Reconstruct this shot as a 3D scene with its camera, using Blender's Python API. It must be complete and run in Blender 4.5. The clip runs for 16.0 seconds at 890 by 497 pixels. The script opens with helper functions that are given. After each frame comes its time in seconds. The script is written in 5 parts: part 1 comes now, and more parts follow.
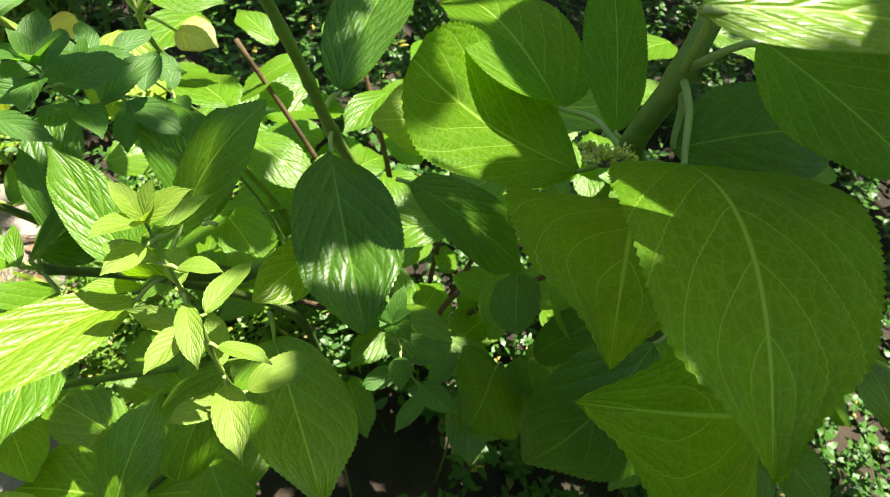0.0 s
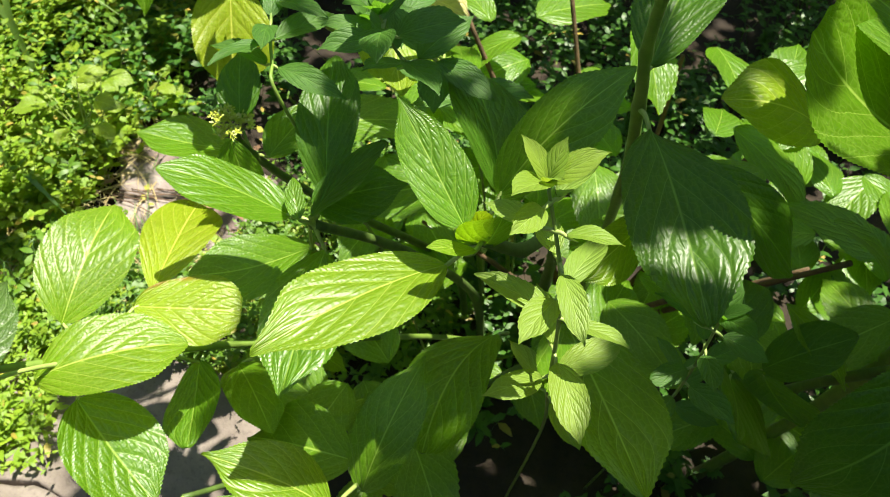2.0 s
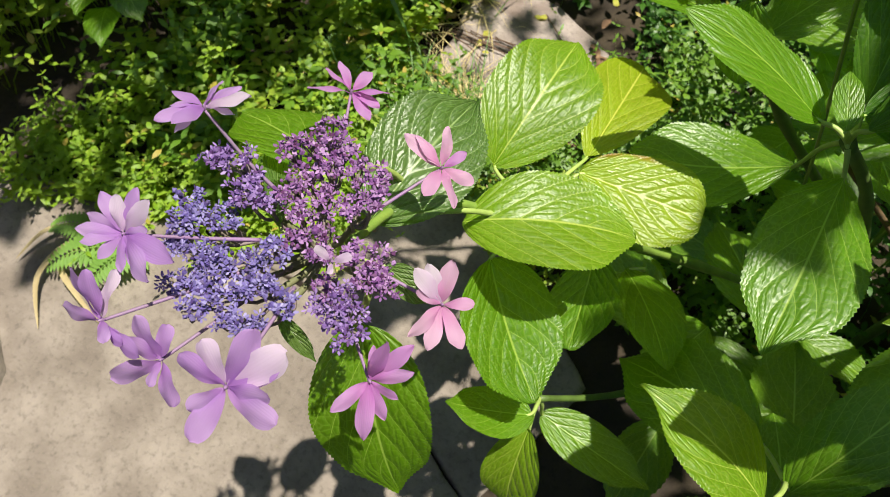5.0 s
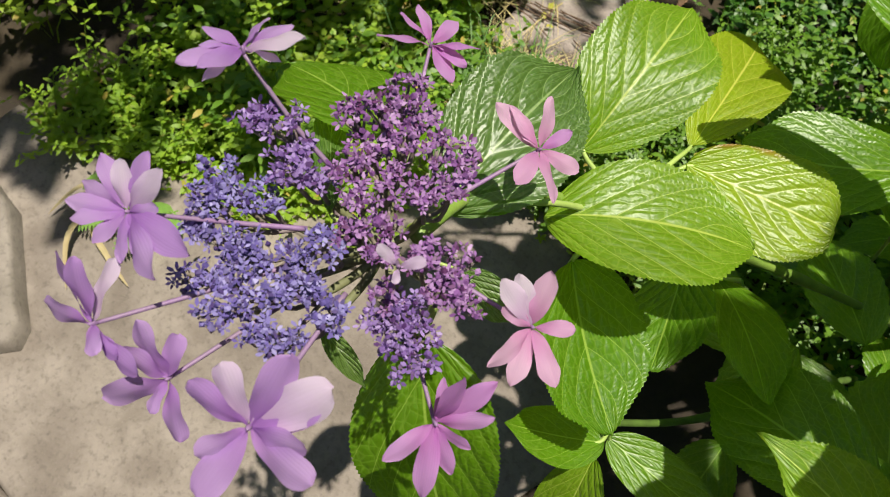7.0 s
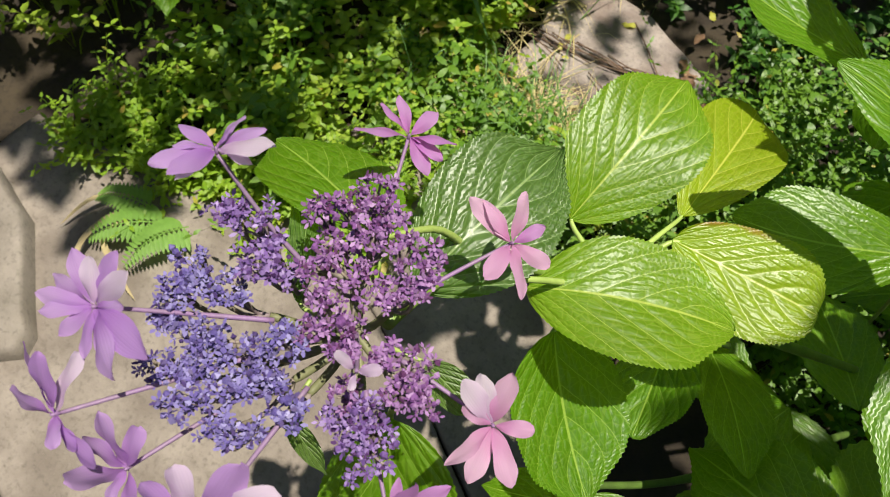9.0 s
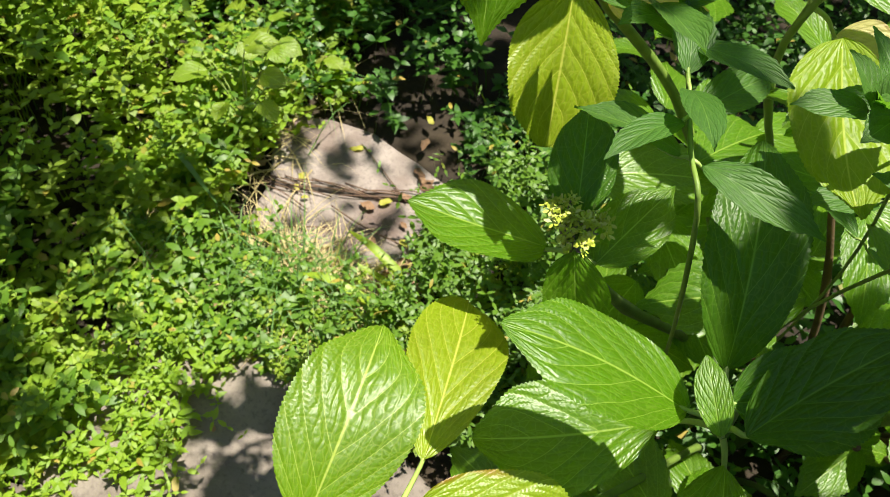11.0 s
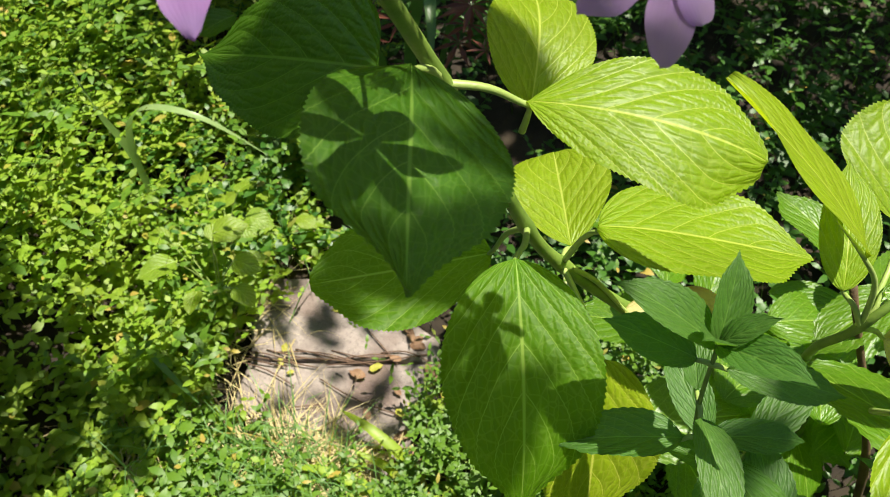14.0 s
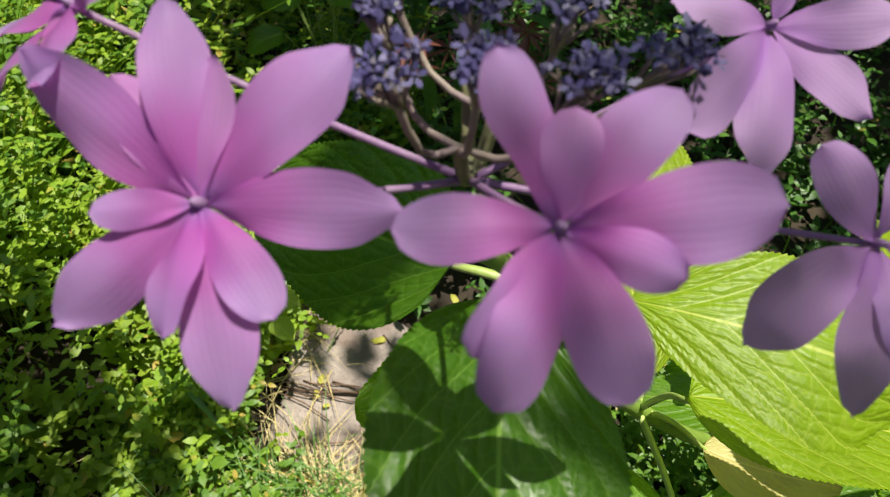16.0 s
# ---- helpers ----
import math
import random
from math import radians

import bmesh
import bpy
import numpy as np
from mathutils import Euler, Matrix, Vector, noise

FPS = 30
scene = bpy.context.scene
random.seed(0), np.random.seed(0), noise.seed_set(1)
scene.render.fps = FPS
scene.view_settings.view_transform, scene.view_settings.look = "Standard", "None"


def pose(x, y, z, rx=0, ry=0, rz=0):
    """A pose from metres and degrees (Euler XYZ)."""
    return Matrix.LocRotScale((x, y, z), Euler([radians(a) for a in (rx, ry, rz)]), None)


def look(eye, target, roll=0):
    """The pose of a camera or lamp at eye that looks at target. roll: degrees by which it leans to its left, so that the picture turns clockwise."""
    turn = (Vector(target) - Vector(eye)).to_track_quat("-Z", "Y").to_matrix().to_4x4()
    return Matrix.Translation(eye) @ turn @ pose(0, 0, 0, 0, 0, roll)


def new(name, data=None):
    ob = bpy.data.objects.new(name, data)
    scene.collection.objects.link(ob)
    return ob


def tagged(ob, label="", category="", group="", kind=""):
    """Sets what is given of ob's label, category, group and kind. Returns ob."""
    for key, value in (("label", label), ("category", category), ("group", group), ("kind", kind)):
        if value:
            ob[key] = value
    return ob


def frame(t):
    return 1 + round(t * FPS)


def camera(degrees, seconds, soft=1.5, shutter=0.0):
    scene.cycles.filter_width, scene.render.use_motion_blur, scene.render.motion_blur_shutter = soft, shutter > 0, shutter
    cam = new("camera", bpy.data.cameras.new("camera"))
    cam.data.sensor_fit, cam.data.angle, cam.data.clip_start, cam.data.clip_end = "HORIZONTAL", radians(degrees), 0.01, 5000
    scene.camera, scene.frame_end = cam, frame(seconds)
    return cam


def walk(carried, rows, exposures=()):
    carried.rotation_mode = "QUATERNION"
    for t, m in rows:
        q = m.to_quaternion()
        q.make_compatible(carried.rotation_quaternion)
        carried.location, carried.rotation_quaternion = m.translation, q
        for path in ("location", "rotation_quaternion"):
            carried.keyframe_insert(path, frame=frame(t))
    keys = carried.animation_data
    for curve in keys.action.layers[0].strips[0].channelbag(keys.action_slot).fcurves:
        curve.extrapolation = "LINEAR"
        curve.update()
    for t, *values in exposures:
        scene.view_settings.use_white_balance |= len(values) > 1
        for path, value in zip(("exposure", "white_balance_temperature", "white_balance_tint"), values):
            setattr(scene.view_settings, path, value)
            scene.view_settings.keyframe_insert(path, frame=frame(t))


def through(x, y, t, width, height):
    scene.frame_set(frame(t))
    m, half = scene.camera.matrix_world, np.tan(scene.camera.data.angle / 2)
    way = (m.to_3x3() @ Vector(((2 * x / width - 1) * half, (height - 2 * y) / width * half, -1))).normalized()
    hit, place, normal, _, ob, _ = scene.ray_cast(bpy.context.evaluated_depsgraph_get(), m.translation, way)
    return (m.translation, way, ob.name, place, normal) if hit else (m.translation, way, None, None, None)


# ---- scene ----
cam = camera(61.8, 16.0, soft=0.5)
cam.data.dof.use_dof, cam.data.dof.focus_distance, cam.data.dof.aperture_fstop = True, 0.38, 24.0
PATH = [
    (0, (0.195, 0.218, 1.337), (0.29, 1.447, -0.238), 11.1),
    (0.5, (0.156, 0.215, 1.317), (0.197, 1.434, -0.269), 10.8),
    (1, (0.114, 0.214, 1.307), (0.094, 1.416, -0.292), 9.9),
    (1.5, (0.084, 0.209, 1.302), (-0.003, 1.405, -0.299), 7.9),
    (2, (0.047, 0.205, 1.294), (-0.093, 1.382, -0.317), 8.0),
    (2.5, (0.016, 0.208, 1.284), (-0.174, 1.362, -0.339), 7.4),
    (3, (-0.002, 0.21, 1.276), (-0.275, 1.328, -0.36), 5.6),
    (3.5, (-0.038, 0.215, 1.248), (-0.384, 1.245, -0.431), 4.4),
    (4, (-0.085, 0.208, 1.216), (-0.534, 1.122, -0.505), 2.6),
    (4.5, (-0.123, 0.2, 1.188), (-0.609, 1.008, -0.575), 2.9),
    (5, (-0.146, 0.197, 1.17), (-0.679, 0.928, -0.614), 1.8),
    (5.2, (-0.153, 0.198, 1.161), (-0.69, 0.918, -0.627), 2.2),
    (7.3, (-0.195, 0.228, 1.102), (-0.76, 0.816, -0.724), -0.2),
    (7.5, (-0.198, 0.234, 1.103), (-0.737, 0.781, -0.744), 0.1),
    (8, (-0.196, 0.235, 1.101), (-0.76, 0.727, -0.753), -3.5),
    (8.2, (-0.195, 0.239, 1.106), (-0.781, 0.749, -0.737), -3.3),
    (10.3, (-0.195, 0.288, 1.139), (-0.753, 1.14, -0.581), 6.0),
    (10.5, (-0.199, 0.312, 1.146), (-0.706, 1.233, -0.555), 6.1),
    (11, (-0.214, 0.382, 1.153), (-0.514, 1.416, -0.533), 7.9),
    (11.5, (-0.241, 0.426, 1.173), (-0.488, 1.514, -0.487), 6.6),
    (12, (-0.274, 0.452, 1.184), (-0.45, 1.585, -0.454), 6.1),
    (12.5, (-0.295, 0.468, 1.202), (-0.38, 1.659, -0.402), 6.3),
    (13, (-0.299, 0.516, 1.221), (-0.459, 1.708, -0.377), 6.3),
    (13.5, (-0.307, 0.547, 1.223), (-0.541, 1.708, -0.388), 5.2),
    (14, (-0.315, 0.574, 1.22), (-0.586, 1.709, -0.404), 4.0),
    (14.5, (-0.325, 0.6, 1.222), (-0.625, 1.714, -0.412), 3.1),
    (15, (-0.345, 0.623, 1.218), (-0.682, 1.715, -0.423), 2.7),
    (15.5, (-0.354, 0.644, 1.213), (-0.724, 1.731, -0.427), 3.2),
    (16, (-0.358, 0.658, 1.227), (-0.715, 1.74, -0.417), 2.3),
]
walk(cam, [(t, look(eye, target, roll)) for t, eye, target, roll in PATH],
     [(0, 1.77), (1, 1.7), (2, 1.28), (3, 1.09), (4, 0.87), (5, 0.74), (7.5, 0.49), (8.2, 0.49), (10.3, 0.83), (11, 0.97), (12.5, 1.05), (14, 0.92), (15, 0.73), (15.5, 0.67), (16, 0.74)])

# world, sun and exposure
world = bpy.data.worlds.new("world")
scene.world = world
world.use_nodes = True
wt = world.node_tree
sky = wt.nodes.new("ShaderNodeTexSky")
sky.sky_type, sky.sun_disc = "NISHITA", False
SUN = Vector((0.17, 0.155, 0.97)).normalized()
sky.sun_elevation = math.asin(SUN.z)
sky.sun_rotation = math.atan2(SUN.x, SUN.y)
wt.links.new(sky.outputs[0], wt.nodes["Background"].inputs[0])
wt.nodes["Background"].inputs[1].default_value = 0.057
sun = new("sun", bpy.data.lights.new("sun", "SUN"))
sun.data.energy, sun.data.angle, sun.data.color = 5.0, radians(0.55), (1.0, 0.94, 0.8)
sun.matrix_world = look(SUN * 8, (0, 0, 0))

# ---- materials ----


class Nodes:
    """Small helper that wires a node material."""

    def __init__(self, name):
        self.mat = bpy.data.materials.new(name)
        self.mat.use_nodes = True
        self.t = self.mat.node_tree
        self.t.nodes.clear()
        self.out = self.n("ShaderNodeOutputMaterial")

    def n(self, kind, **props):
        node = self.t.nodes.new(kind)
        for key, value in props.items():
            setattr(node, key, value)
        return node

    def put(self, value, socket):
        if isinstance(value, bpy.types.NodeSocket):
            self.t.links.new(value, socket)
        else:
            socket.default_value = value

    def math(self, op, a, b=0.0, c=0.0, clamp=False):
        node = self.n("ShaderNodeMath", operation=op, use_clamp=clamp)
        for v, s in zip((a, b, c), node.inputs):
            self.put(v, s)
        return node.outputs[0]

    def ramp(self, v, lo, hi):
        node = self.n("ShaderNodeMapRange", interpolation_type="SMOOTHSTEP")
        self.put(v, node.inputs[0])
        node.inputs[1].default_value, node.inputs[2].default_value = lo, hi
        return node.outputs[0]

    def mix(self, fac, a, b, blend="MIX"):
        node = self.n("ShaderNodeMix", data_type="RGBA", blend_type=blend)
        self.put(fac, node.inputs[0])
        self.put(a, node.inputs[6])
        self.put(b, node.inputs[7])
        return node.outputs[2]

    def noise(self, scale, detail=3.0, coord=None, rough=0.55):
        node = self.n("ShaderNodeTexNoise")
        node.inputs["Scale"].default_value, node.inputs["Detail"].default_value = scale, detail
        node.inputs["Roughness"].default_value = rough
        if coord is not None:
            self.t.links.new(coord, node.inputs["Vector"])
        return node.outputs["Fac"]

    def voronoi(self, scale, coord=None, feature="DISTANCE_TO_EDGE"):
        node = self.n("ShaderNodeTexVoronoi", feature=feature)
        node.inputs["Scale"].default_value = scale
        if coord is not None:
            self.t.links.new(coord, node.inputs["Vector"])
        return node.outputs["Distance"]

    def coord(self, which="Object"):
        return self.n("ShaderNodeTexCoord").outputs[which]

    def random(self):
        return self.n("ShaderNodeObjectInfo").outputs["Random"]

    def island(self):
        return self.n("ShaderNodeNewGeometry").outputs["Random Per Island"]

    def bump(self, height, strength, distance):
        node = self.n("ShaderNodeBump")
        self.put(height, node.inputs["Height"])
        node.inputs["Strength"].default_value, node.inputs["Distance"].default_value = strength, distance
        return node.outputs[0]

    def finish(self, colour, rough=0.5, normal=None, through_colour=None, through_part=0.0, specular=0.5, metallic=0.0, coat=0.0):
        p = self.n("ShaderNodeBsdfPrincipled")
        self.put(colour, p.inputs["Base Color"])
        self.put(rough, p.inputs["Roughness"])
        p.inputs["Specular IOR Level"].default_value = specular
        p.inputs["Metallic"].default_value = metallic
        p.inputs["Coat Weight"].default_value = coat
        p.inputs["Coat Roughness"].default_value = 0.25
        if normal is not None:
            self.put(normal, p.inputs["Normal"])
        last = p.outputs[0]
        if through_part > 0:
            tr = self.n("ShaderNodeBsdfTranslucent")
            self.put(through_colour, tr.inputs[0])
            if normal is not None:
                self.put(normal, tr.inputs[1])
            m = self.n("ShaderNodeMixShader")
            m.inputs[0].default_value = through_part
            self.t.links.new(last, m.inputs[1])
            self.t.links.new(tr.outputs[0], m.inputs[2])
            last = m.outputs[0]
        self.t.links.new(last, self.out.inputs[0])
        return self.mat


def leaf_material(name, face, glow, vein, rough, laterals=6.0, quilt=0.32, tint=0.3, through=0.46, specular=0.7, rust=0.0):
    """Broad leaf: pinnate veins from the leaf's own coordinates, fine net between them, blotches."""
    k = Nodes(name)
    uv = k.n("ShaderNodeUVMap")
    uv.uv_map = "leaf"
    sep = k.n("ShaderNodeSeparateXYZ")
    k.t.links.new(uv.outputs[0], sep.inputs[0])
    along, side = sep.outputs[0], k.math("ABSOLUTE", k.math("MULTIPLY_ADD", sep.outputs[1], 2.0, -1.0))
    obj = k.coord("Object")
    wob = k.math("MULTIPLY_ADD", k.noise(28.0, 2.0, obj), 0.06, -0.03)
    start = k.math("SUBTRACT", k.math("ADD", along, wob), k.math("MULTIPLY", k.math("POWER", side, 1.15), 0.5))
    p = k.math("MULTIPLY", k.math("POWER", k.math("MAXIMUM", k.math("ADD", start, 0.5), 0.0), 0.9), laterals)
    d = k.math("PINGPONG", p, 0.5)
    lateral = k.math("SUBTRACT", 1.0, k.ramp(d, 0.005, 0.03))
    midrib = k.math("SUBTRACT", 1.0, k.ramp(side, 0.008, 0.032))
    net_d = k.voronoi(165.0, obj)
    net = k.math("SUBTRACT", 1.0, k.ramp(net_d, 0.0, 0.09))
    # cross veins between the laterals
    wob2 = k.math("MULTIPLY", k.noise(45.0, 2.0, obj), 2.2)
    rung = k.math("PINGPONG", k.math("ADD", k.math("MULTIPLY", side, 6.5), wob2), 0.5)
    cross = k.math("SUBTRACT", 1.0, k.ramp(rung, 0.02, 0.1))
    veins = k.math("MAXIMUM", midrib, k.math("MULTIPLY", lateral, 0.72))
    fine = k.math("MAXIMUM", k.math("MULTIPLY", cross, 0.22), k.math("MULTIPLY", net, 0.26))
    blot = k.noise(18.0, 4.0, obj)
    grain = k.noise(160.0, 3.0, obj)
    pillow = k.math("MULTIPLY", k.ramp(d, 0.0, 0.32), k.ramp(side, 0.0, 0.12))
    tone = k.mix(k.ramp(blot, 0.35, 0.75), face, tuple(c * 0.7 for c in face[:3]) + (1,))
    warm = k.mix(k.math("MULTIPLY", k.random(), tint), tone, (face[0] * 1.7, face[1] * 1.12, face[2] * 0.9, 1))
    warm = k.mix(k.math("MULTIPLY", grain, 0.25), warm, tuple(c * 1.45 for c in face[:3]) + (1,))
    col = k.mix(k.math("MULTIPLY", fine, 0.8), warm, vein)
    col = k.mix(k.math("MULTIPLY", veins, 0.95), col, vein)
    if rust:
        edge = k.math("MULTIPLY", k.ramp(side, 0.78, 0.98), k.ramp(k.noise(26.0, 3.0, obj), 0.46, 0.6))
        col = k.mix(k.math("MULTIPLY", edge, rust), col, (0.3, 0.1, 0.02, 1))
    lit = k.mix(k.ramp(blot, 0.3, 0.8), glow, tuple(c * 0.75 for c in glow[:3]) + (1,))
    lit = k.mix(k.math("MULTIPLY", k.math("MAXIMUM", veins, fine), 0.8), lit, tuple(min(0.9, c * 1.45 + 0.03) for c in glow[:3]) + (1,))
    h = k.math("ADD", k.math("MULTIPLY", pillow, 0.48), k.math("MULTIPLY", k.math("MULTIPLY", k.ramp(rung, 0.0, 0.35), pillow), 0.36))
    h = k.math("ADD", h, k.math("MULTIPLY", k.ramp(net_d, 0.0, 0.4), 0.17))
    h = k.math("ADD", h, k.math("MULTIPLY", k.noise(70.0, 2.0, obj), 0.5))
    h = k.math("ADD", h, k.math("MULTIPLY", grain, 0.06))
    nor = k.bump(h, quilt * 1.15, 0.0024)
    r = k.math("ADD", k.math("MULTIPLY", blot, 0.3), rough - 0.19)
    return k.finish(col, r, nor, lit, through, specular)


LEAF = leaf_material("hydrangea leaf", (0.085, 0.215, 0.004, 1), (0.33, 0.6, 0.005, 1), (0.32, 0.47, 0.07, 1), 0.44)
LEAF_SOFT = leaf_material("large matt hydrangea leaf", (0.08, 0.21, 0.004, 1), (0.36, 0.64, 0.005, 1), (0.32, 0.47, 0.07, 1), 0.55, through=0.55, specular=0.3)
LEAF_FRESH = leaf_material("fresh hydrangea leaf", (0.135, 0.275, 0.008, 1), (0.46, 0.68, 0.006, 1), (0.46, 0.56, 0.1, 1), 0.44)
# Lit copy of the fresh leaf, yellowed in colour for leaves in the sun.
LEAF_SUNLIT = leaf_material("sunlit yellow-green hydrangea leaf", (0.19, 0.32, 0.006, 1), (0.56, 0.74, 0.006, 1), (0.48, 0.56, 0.09, 1), 0.5, specular=0.45)
LEAF_YELLOW = leaf_material("yellowing hydrangea leaf", (0.25, 0.36, 0.01, 1), (0.53, 0.66, 0.01, 1), (0.58, 0.6, 0.1, 1), 0.45, tint=0.08)
LEAF_LIME = leaf_material("lime green hydrangea leaf", (0.2, 0.335, 0.012, 1), (0.47, 0.68, 0.01, 1), (0.5, 0.56, 0.1, 1), 0.42, rust=0.9, specular=0.5)
LEAF_PALE = leaf_material("withered pale yellow leaf", (0.6, 0.53, 0.2, 1), (0.58, 0.5, 0.12, 1), (0.64, 0.58, 0.28, 1), 0.6, quilt=0.3, tint=0.0, rust=0.6)
# Dark glossy leaf; also darkened for leaves that lie in the bush's shade.
LEAF_DARK = leaf_material("dark glossy and shaded hydrangea leaf", (0.046, 0.135, 0.007, 1), (0.17, 0.38, 0.006, 1), (0.17, 0.3, 0.04, 1), 0.44, quilt=0.34, specular=0.5)
# Face and veins paled: part of its glare is put into the colour.
LEAF_SILVER = leaf_material("very glossy rippled leaf", (0.085, 0.17, 0.03, 1), (0.2, 0.42, 0.02, 1), (0.3, 0.42, 0.15, 1), 0.45, quilt=0.5, specular=1.0)
# One plant's leaf in two tones: pale for sun, darker for shade.
SHOOT = leaf_material("pale green shoot leaf", (0.19, 0.32, 0.03, 1), (0.42, 0.6, 0.03, 1), (0.3, 0.42, 0.08, 1), 0.6, laterals=5.5, quilt=0.3)
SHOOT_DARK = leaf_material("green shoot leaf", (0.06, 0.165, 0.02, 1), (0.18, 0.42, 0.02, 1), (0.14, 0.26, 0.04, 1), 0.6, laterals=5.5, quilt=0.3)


def simple(name, a, b, rough, scale, through_part=0.0, glow=None, relief=0.3, depth=0.001, spread=0.0, per="object"):
    k = Nodes(name)
    obj = k.coord("Object")
    n1, n2 = k.noise(scale, 4.0, obj), k.noise(scale * 7, 3.0, obj)
    col = k.mix(k.ramp(n1, 0.3, 0.7), a, b)
    col = k.mix(k.math("MULTIPLY", n2, 0.35), col, tuple(c * 0.6 for c in a[:3]) + (1,))
    if spread:
        r = k.island() if per == "island" else k.random()
        col = k.mix(k.math("MULTIPLY", r, spread), col, tuple(min(1, c * 1.9) for c in b[:3]) + (1,))
    nor = k.bump(n2, relief, depth)
    return k.finish(col, rough, nor, glow or a, through_part)


STEM = simple("green hydrangea stem", (0.2, 0.3, 0.05, 1), (0.13, 0.22, 0.035, 1), 0.5, 60)
PETIOLE = simple("pale green leaf stalk", (0.36, 0.46, 0.13, 1), (0.28, 0.38, 0.09, 1), 0.45, 60)
# Half-bright copy of STEM: shade on the inner stems put into the colour.
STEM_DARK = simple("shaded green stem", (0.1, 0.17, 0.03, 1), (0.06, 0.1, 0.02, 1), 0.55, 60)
WOOD = simple("brown woody stem", (0.16, 0.1, 0.05, 1), (0.08, 0.05, 0.025, 1), 0.8, 40, relief=0.6, depth=0.002)
STALK = simple("violet flower stalk", (0.25, 0.14, 0.3, 1), (0.22, 0.15, 0.23, 1), 0.55, 80)
STALK_DIM = simple("dusky olive-violet flower stalk", (0.24, 0.2, 0.15, 1), (0.2, 0.15, 0.17, 1), 0.6, 80)
STALK_GREEN = simple("dull olive flower stalk", (0.2, 0.2, 0.1, 1), (0.13, 0.14, 0.06, 1), 0.6, 80)


def sepal_material(name, a, b, glow, rim=None):
    k = Nodes(name)
    uv = k.n("ShaderNodeUVMap")
    uv.uv_map = "leaf"
    sep = k.n("ShaderNodeSeparateXYZ")
    k.t.links.new(uv.outputs[0], sep.inputs[0])
    side = k.math("ABSOLUTE", k.math("MULTIPLY_ADD", sep.outputs[1], 2.0, -1.0))
    obj = k.coord("Object")
    fan = k.math("PINGPONG", k.math("MULTIPLY", k.math("ADD", side, k.math("MULTIPLY", k.noise(90.0, 2.0, obj), 0.12)), 5.0), 0.5)
    streak = k.math("MULTIPLY", k.math("SUBTRACT", 1.0, k.ramp(fan, 0.0, 0.3)), 0.1)
    cloud = k.noise(70.0, 4.0, obj)
    col = k.mix(k.ramp(sep.outputs[0], 0.05, 0.75), a, b)
    col = k.mix(k.math("MULTIPLY", k.random(), 0.5), col, (a[0] * 0.85, a[1] * 0.75, a[2], 1))
    col = k.mix(k.math("MULTIPLY", cloud, 0.35), col, a)
    col = k.mix(streak, col, tuple(c * 0.72 for c in a[:3]) + (1,))
    if rim:
        flush = k.ramp(k.math("ADD", k.math("MULTIPLY", sep.outputs[0], 0.6), k.math("MULTIPLY", k.noise(38.0, 3.0, obj), 0.9)), 0.55, 1.05)
        col = k.mix(k.math("MULTIPLY", flush, 0.75), col, rim)
        col = k.mix(k.math("MULTIPLY", k.math("SUBTRACT", 1.0, k.ramp(sep.outputs[0], 0.0, 0.22)), 0.6), col, (0.3, 0.2, 0.55, 1))
    nor = k.bump(k.math("ADD", k.math("MULTIPLY", k.ramp(fan, 0.0, 0.4), 0.08), cloud), 0.4, 0.0006)
    return k.finish(col, 0.55, nor, glow, 0.55, 0.3)


SEPAL = sepal_material("mauve sepal", (0.4, 0.19, 0.52, 1), (0.57, 0.39, 0.69, 1), (0.55, 0.3, 0.66, 1))
SEPAL_PINK = sepal_material("pink sepal", (0.62, 0.26, 0.5, 1), (0.8, 0.54, 0.73, 1), (0.72, 0.4, 0.62, 1))
SEPAL_DEEP = sepal_material("purple pink sepal", (0.5, 0.18, 0.5, 1), (0.6, 0.36, 0.68, 1), (0.66, 0.26, 0.6, 1))
SEPAL_ROSE = sepal_material("rosy lilac sepal", (0.48, 0.12, 0.45, 1), (0.5, 0.21, 0.55, 1), (0.58, 0.2, 0.56, 1), (0.44, 0.32, 0.64, 1))
SEPAL_WHITE = sepal_material("whitish sepal", (0.62, 0.42, 0.64, 1), (0.74, 0.64, 0.76, 1), (0.68, 0.56, 0.68, 1))


def floret_material(name, a, b, c):
    k = Nodes(name)
    r = k.island()
    col = k.mix(k.ramp(r, 0.15, 0.75), a, b)
    col = k.mix(k.ramp(r, 0.66, 0.9), col, c)
    return k.finish(col, 0.5, None, b, 0.15, 0.4)


FLORET_BLUE = floret_material("blue fertile florets", (0.12, 0.09, 0.29, 1), (0.27, 0.24, 0.48, 1), (0.06, 0.035, 0.13, 1))
FLORET_VIOLET = floret_material("violet fertile florets", (0.19, 0.075, 0.24, 1), (0.37, 0.21, 0.43, 1), (0.1, 0.03, 0.1, 1))
FLORET_MIX = floret_material("blue-violet fertile florets", (0.15, 0.08, 0.26, 1), (0.31, 0.21, 0.46, 1), (0.08, 0.03, 0.12, 1))
# Darker copy of the blue florets; the second head's dimness is in the colour.
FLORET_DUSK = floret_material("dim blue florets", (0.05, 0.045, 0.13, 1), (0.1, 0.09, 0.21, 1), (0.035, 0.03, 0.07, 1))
BUD_GREEN = floret_material("green flower buds", (0.4, 0.48, 0.05, 1), (0.52, 0.57, 0.08, 1), (0.58, 0.58, 0.2, 1))


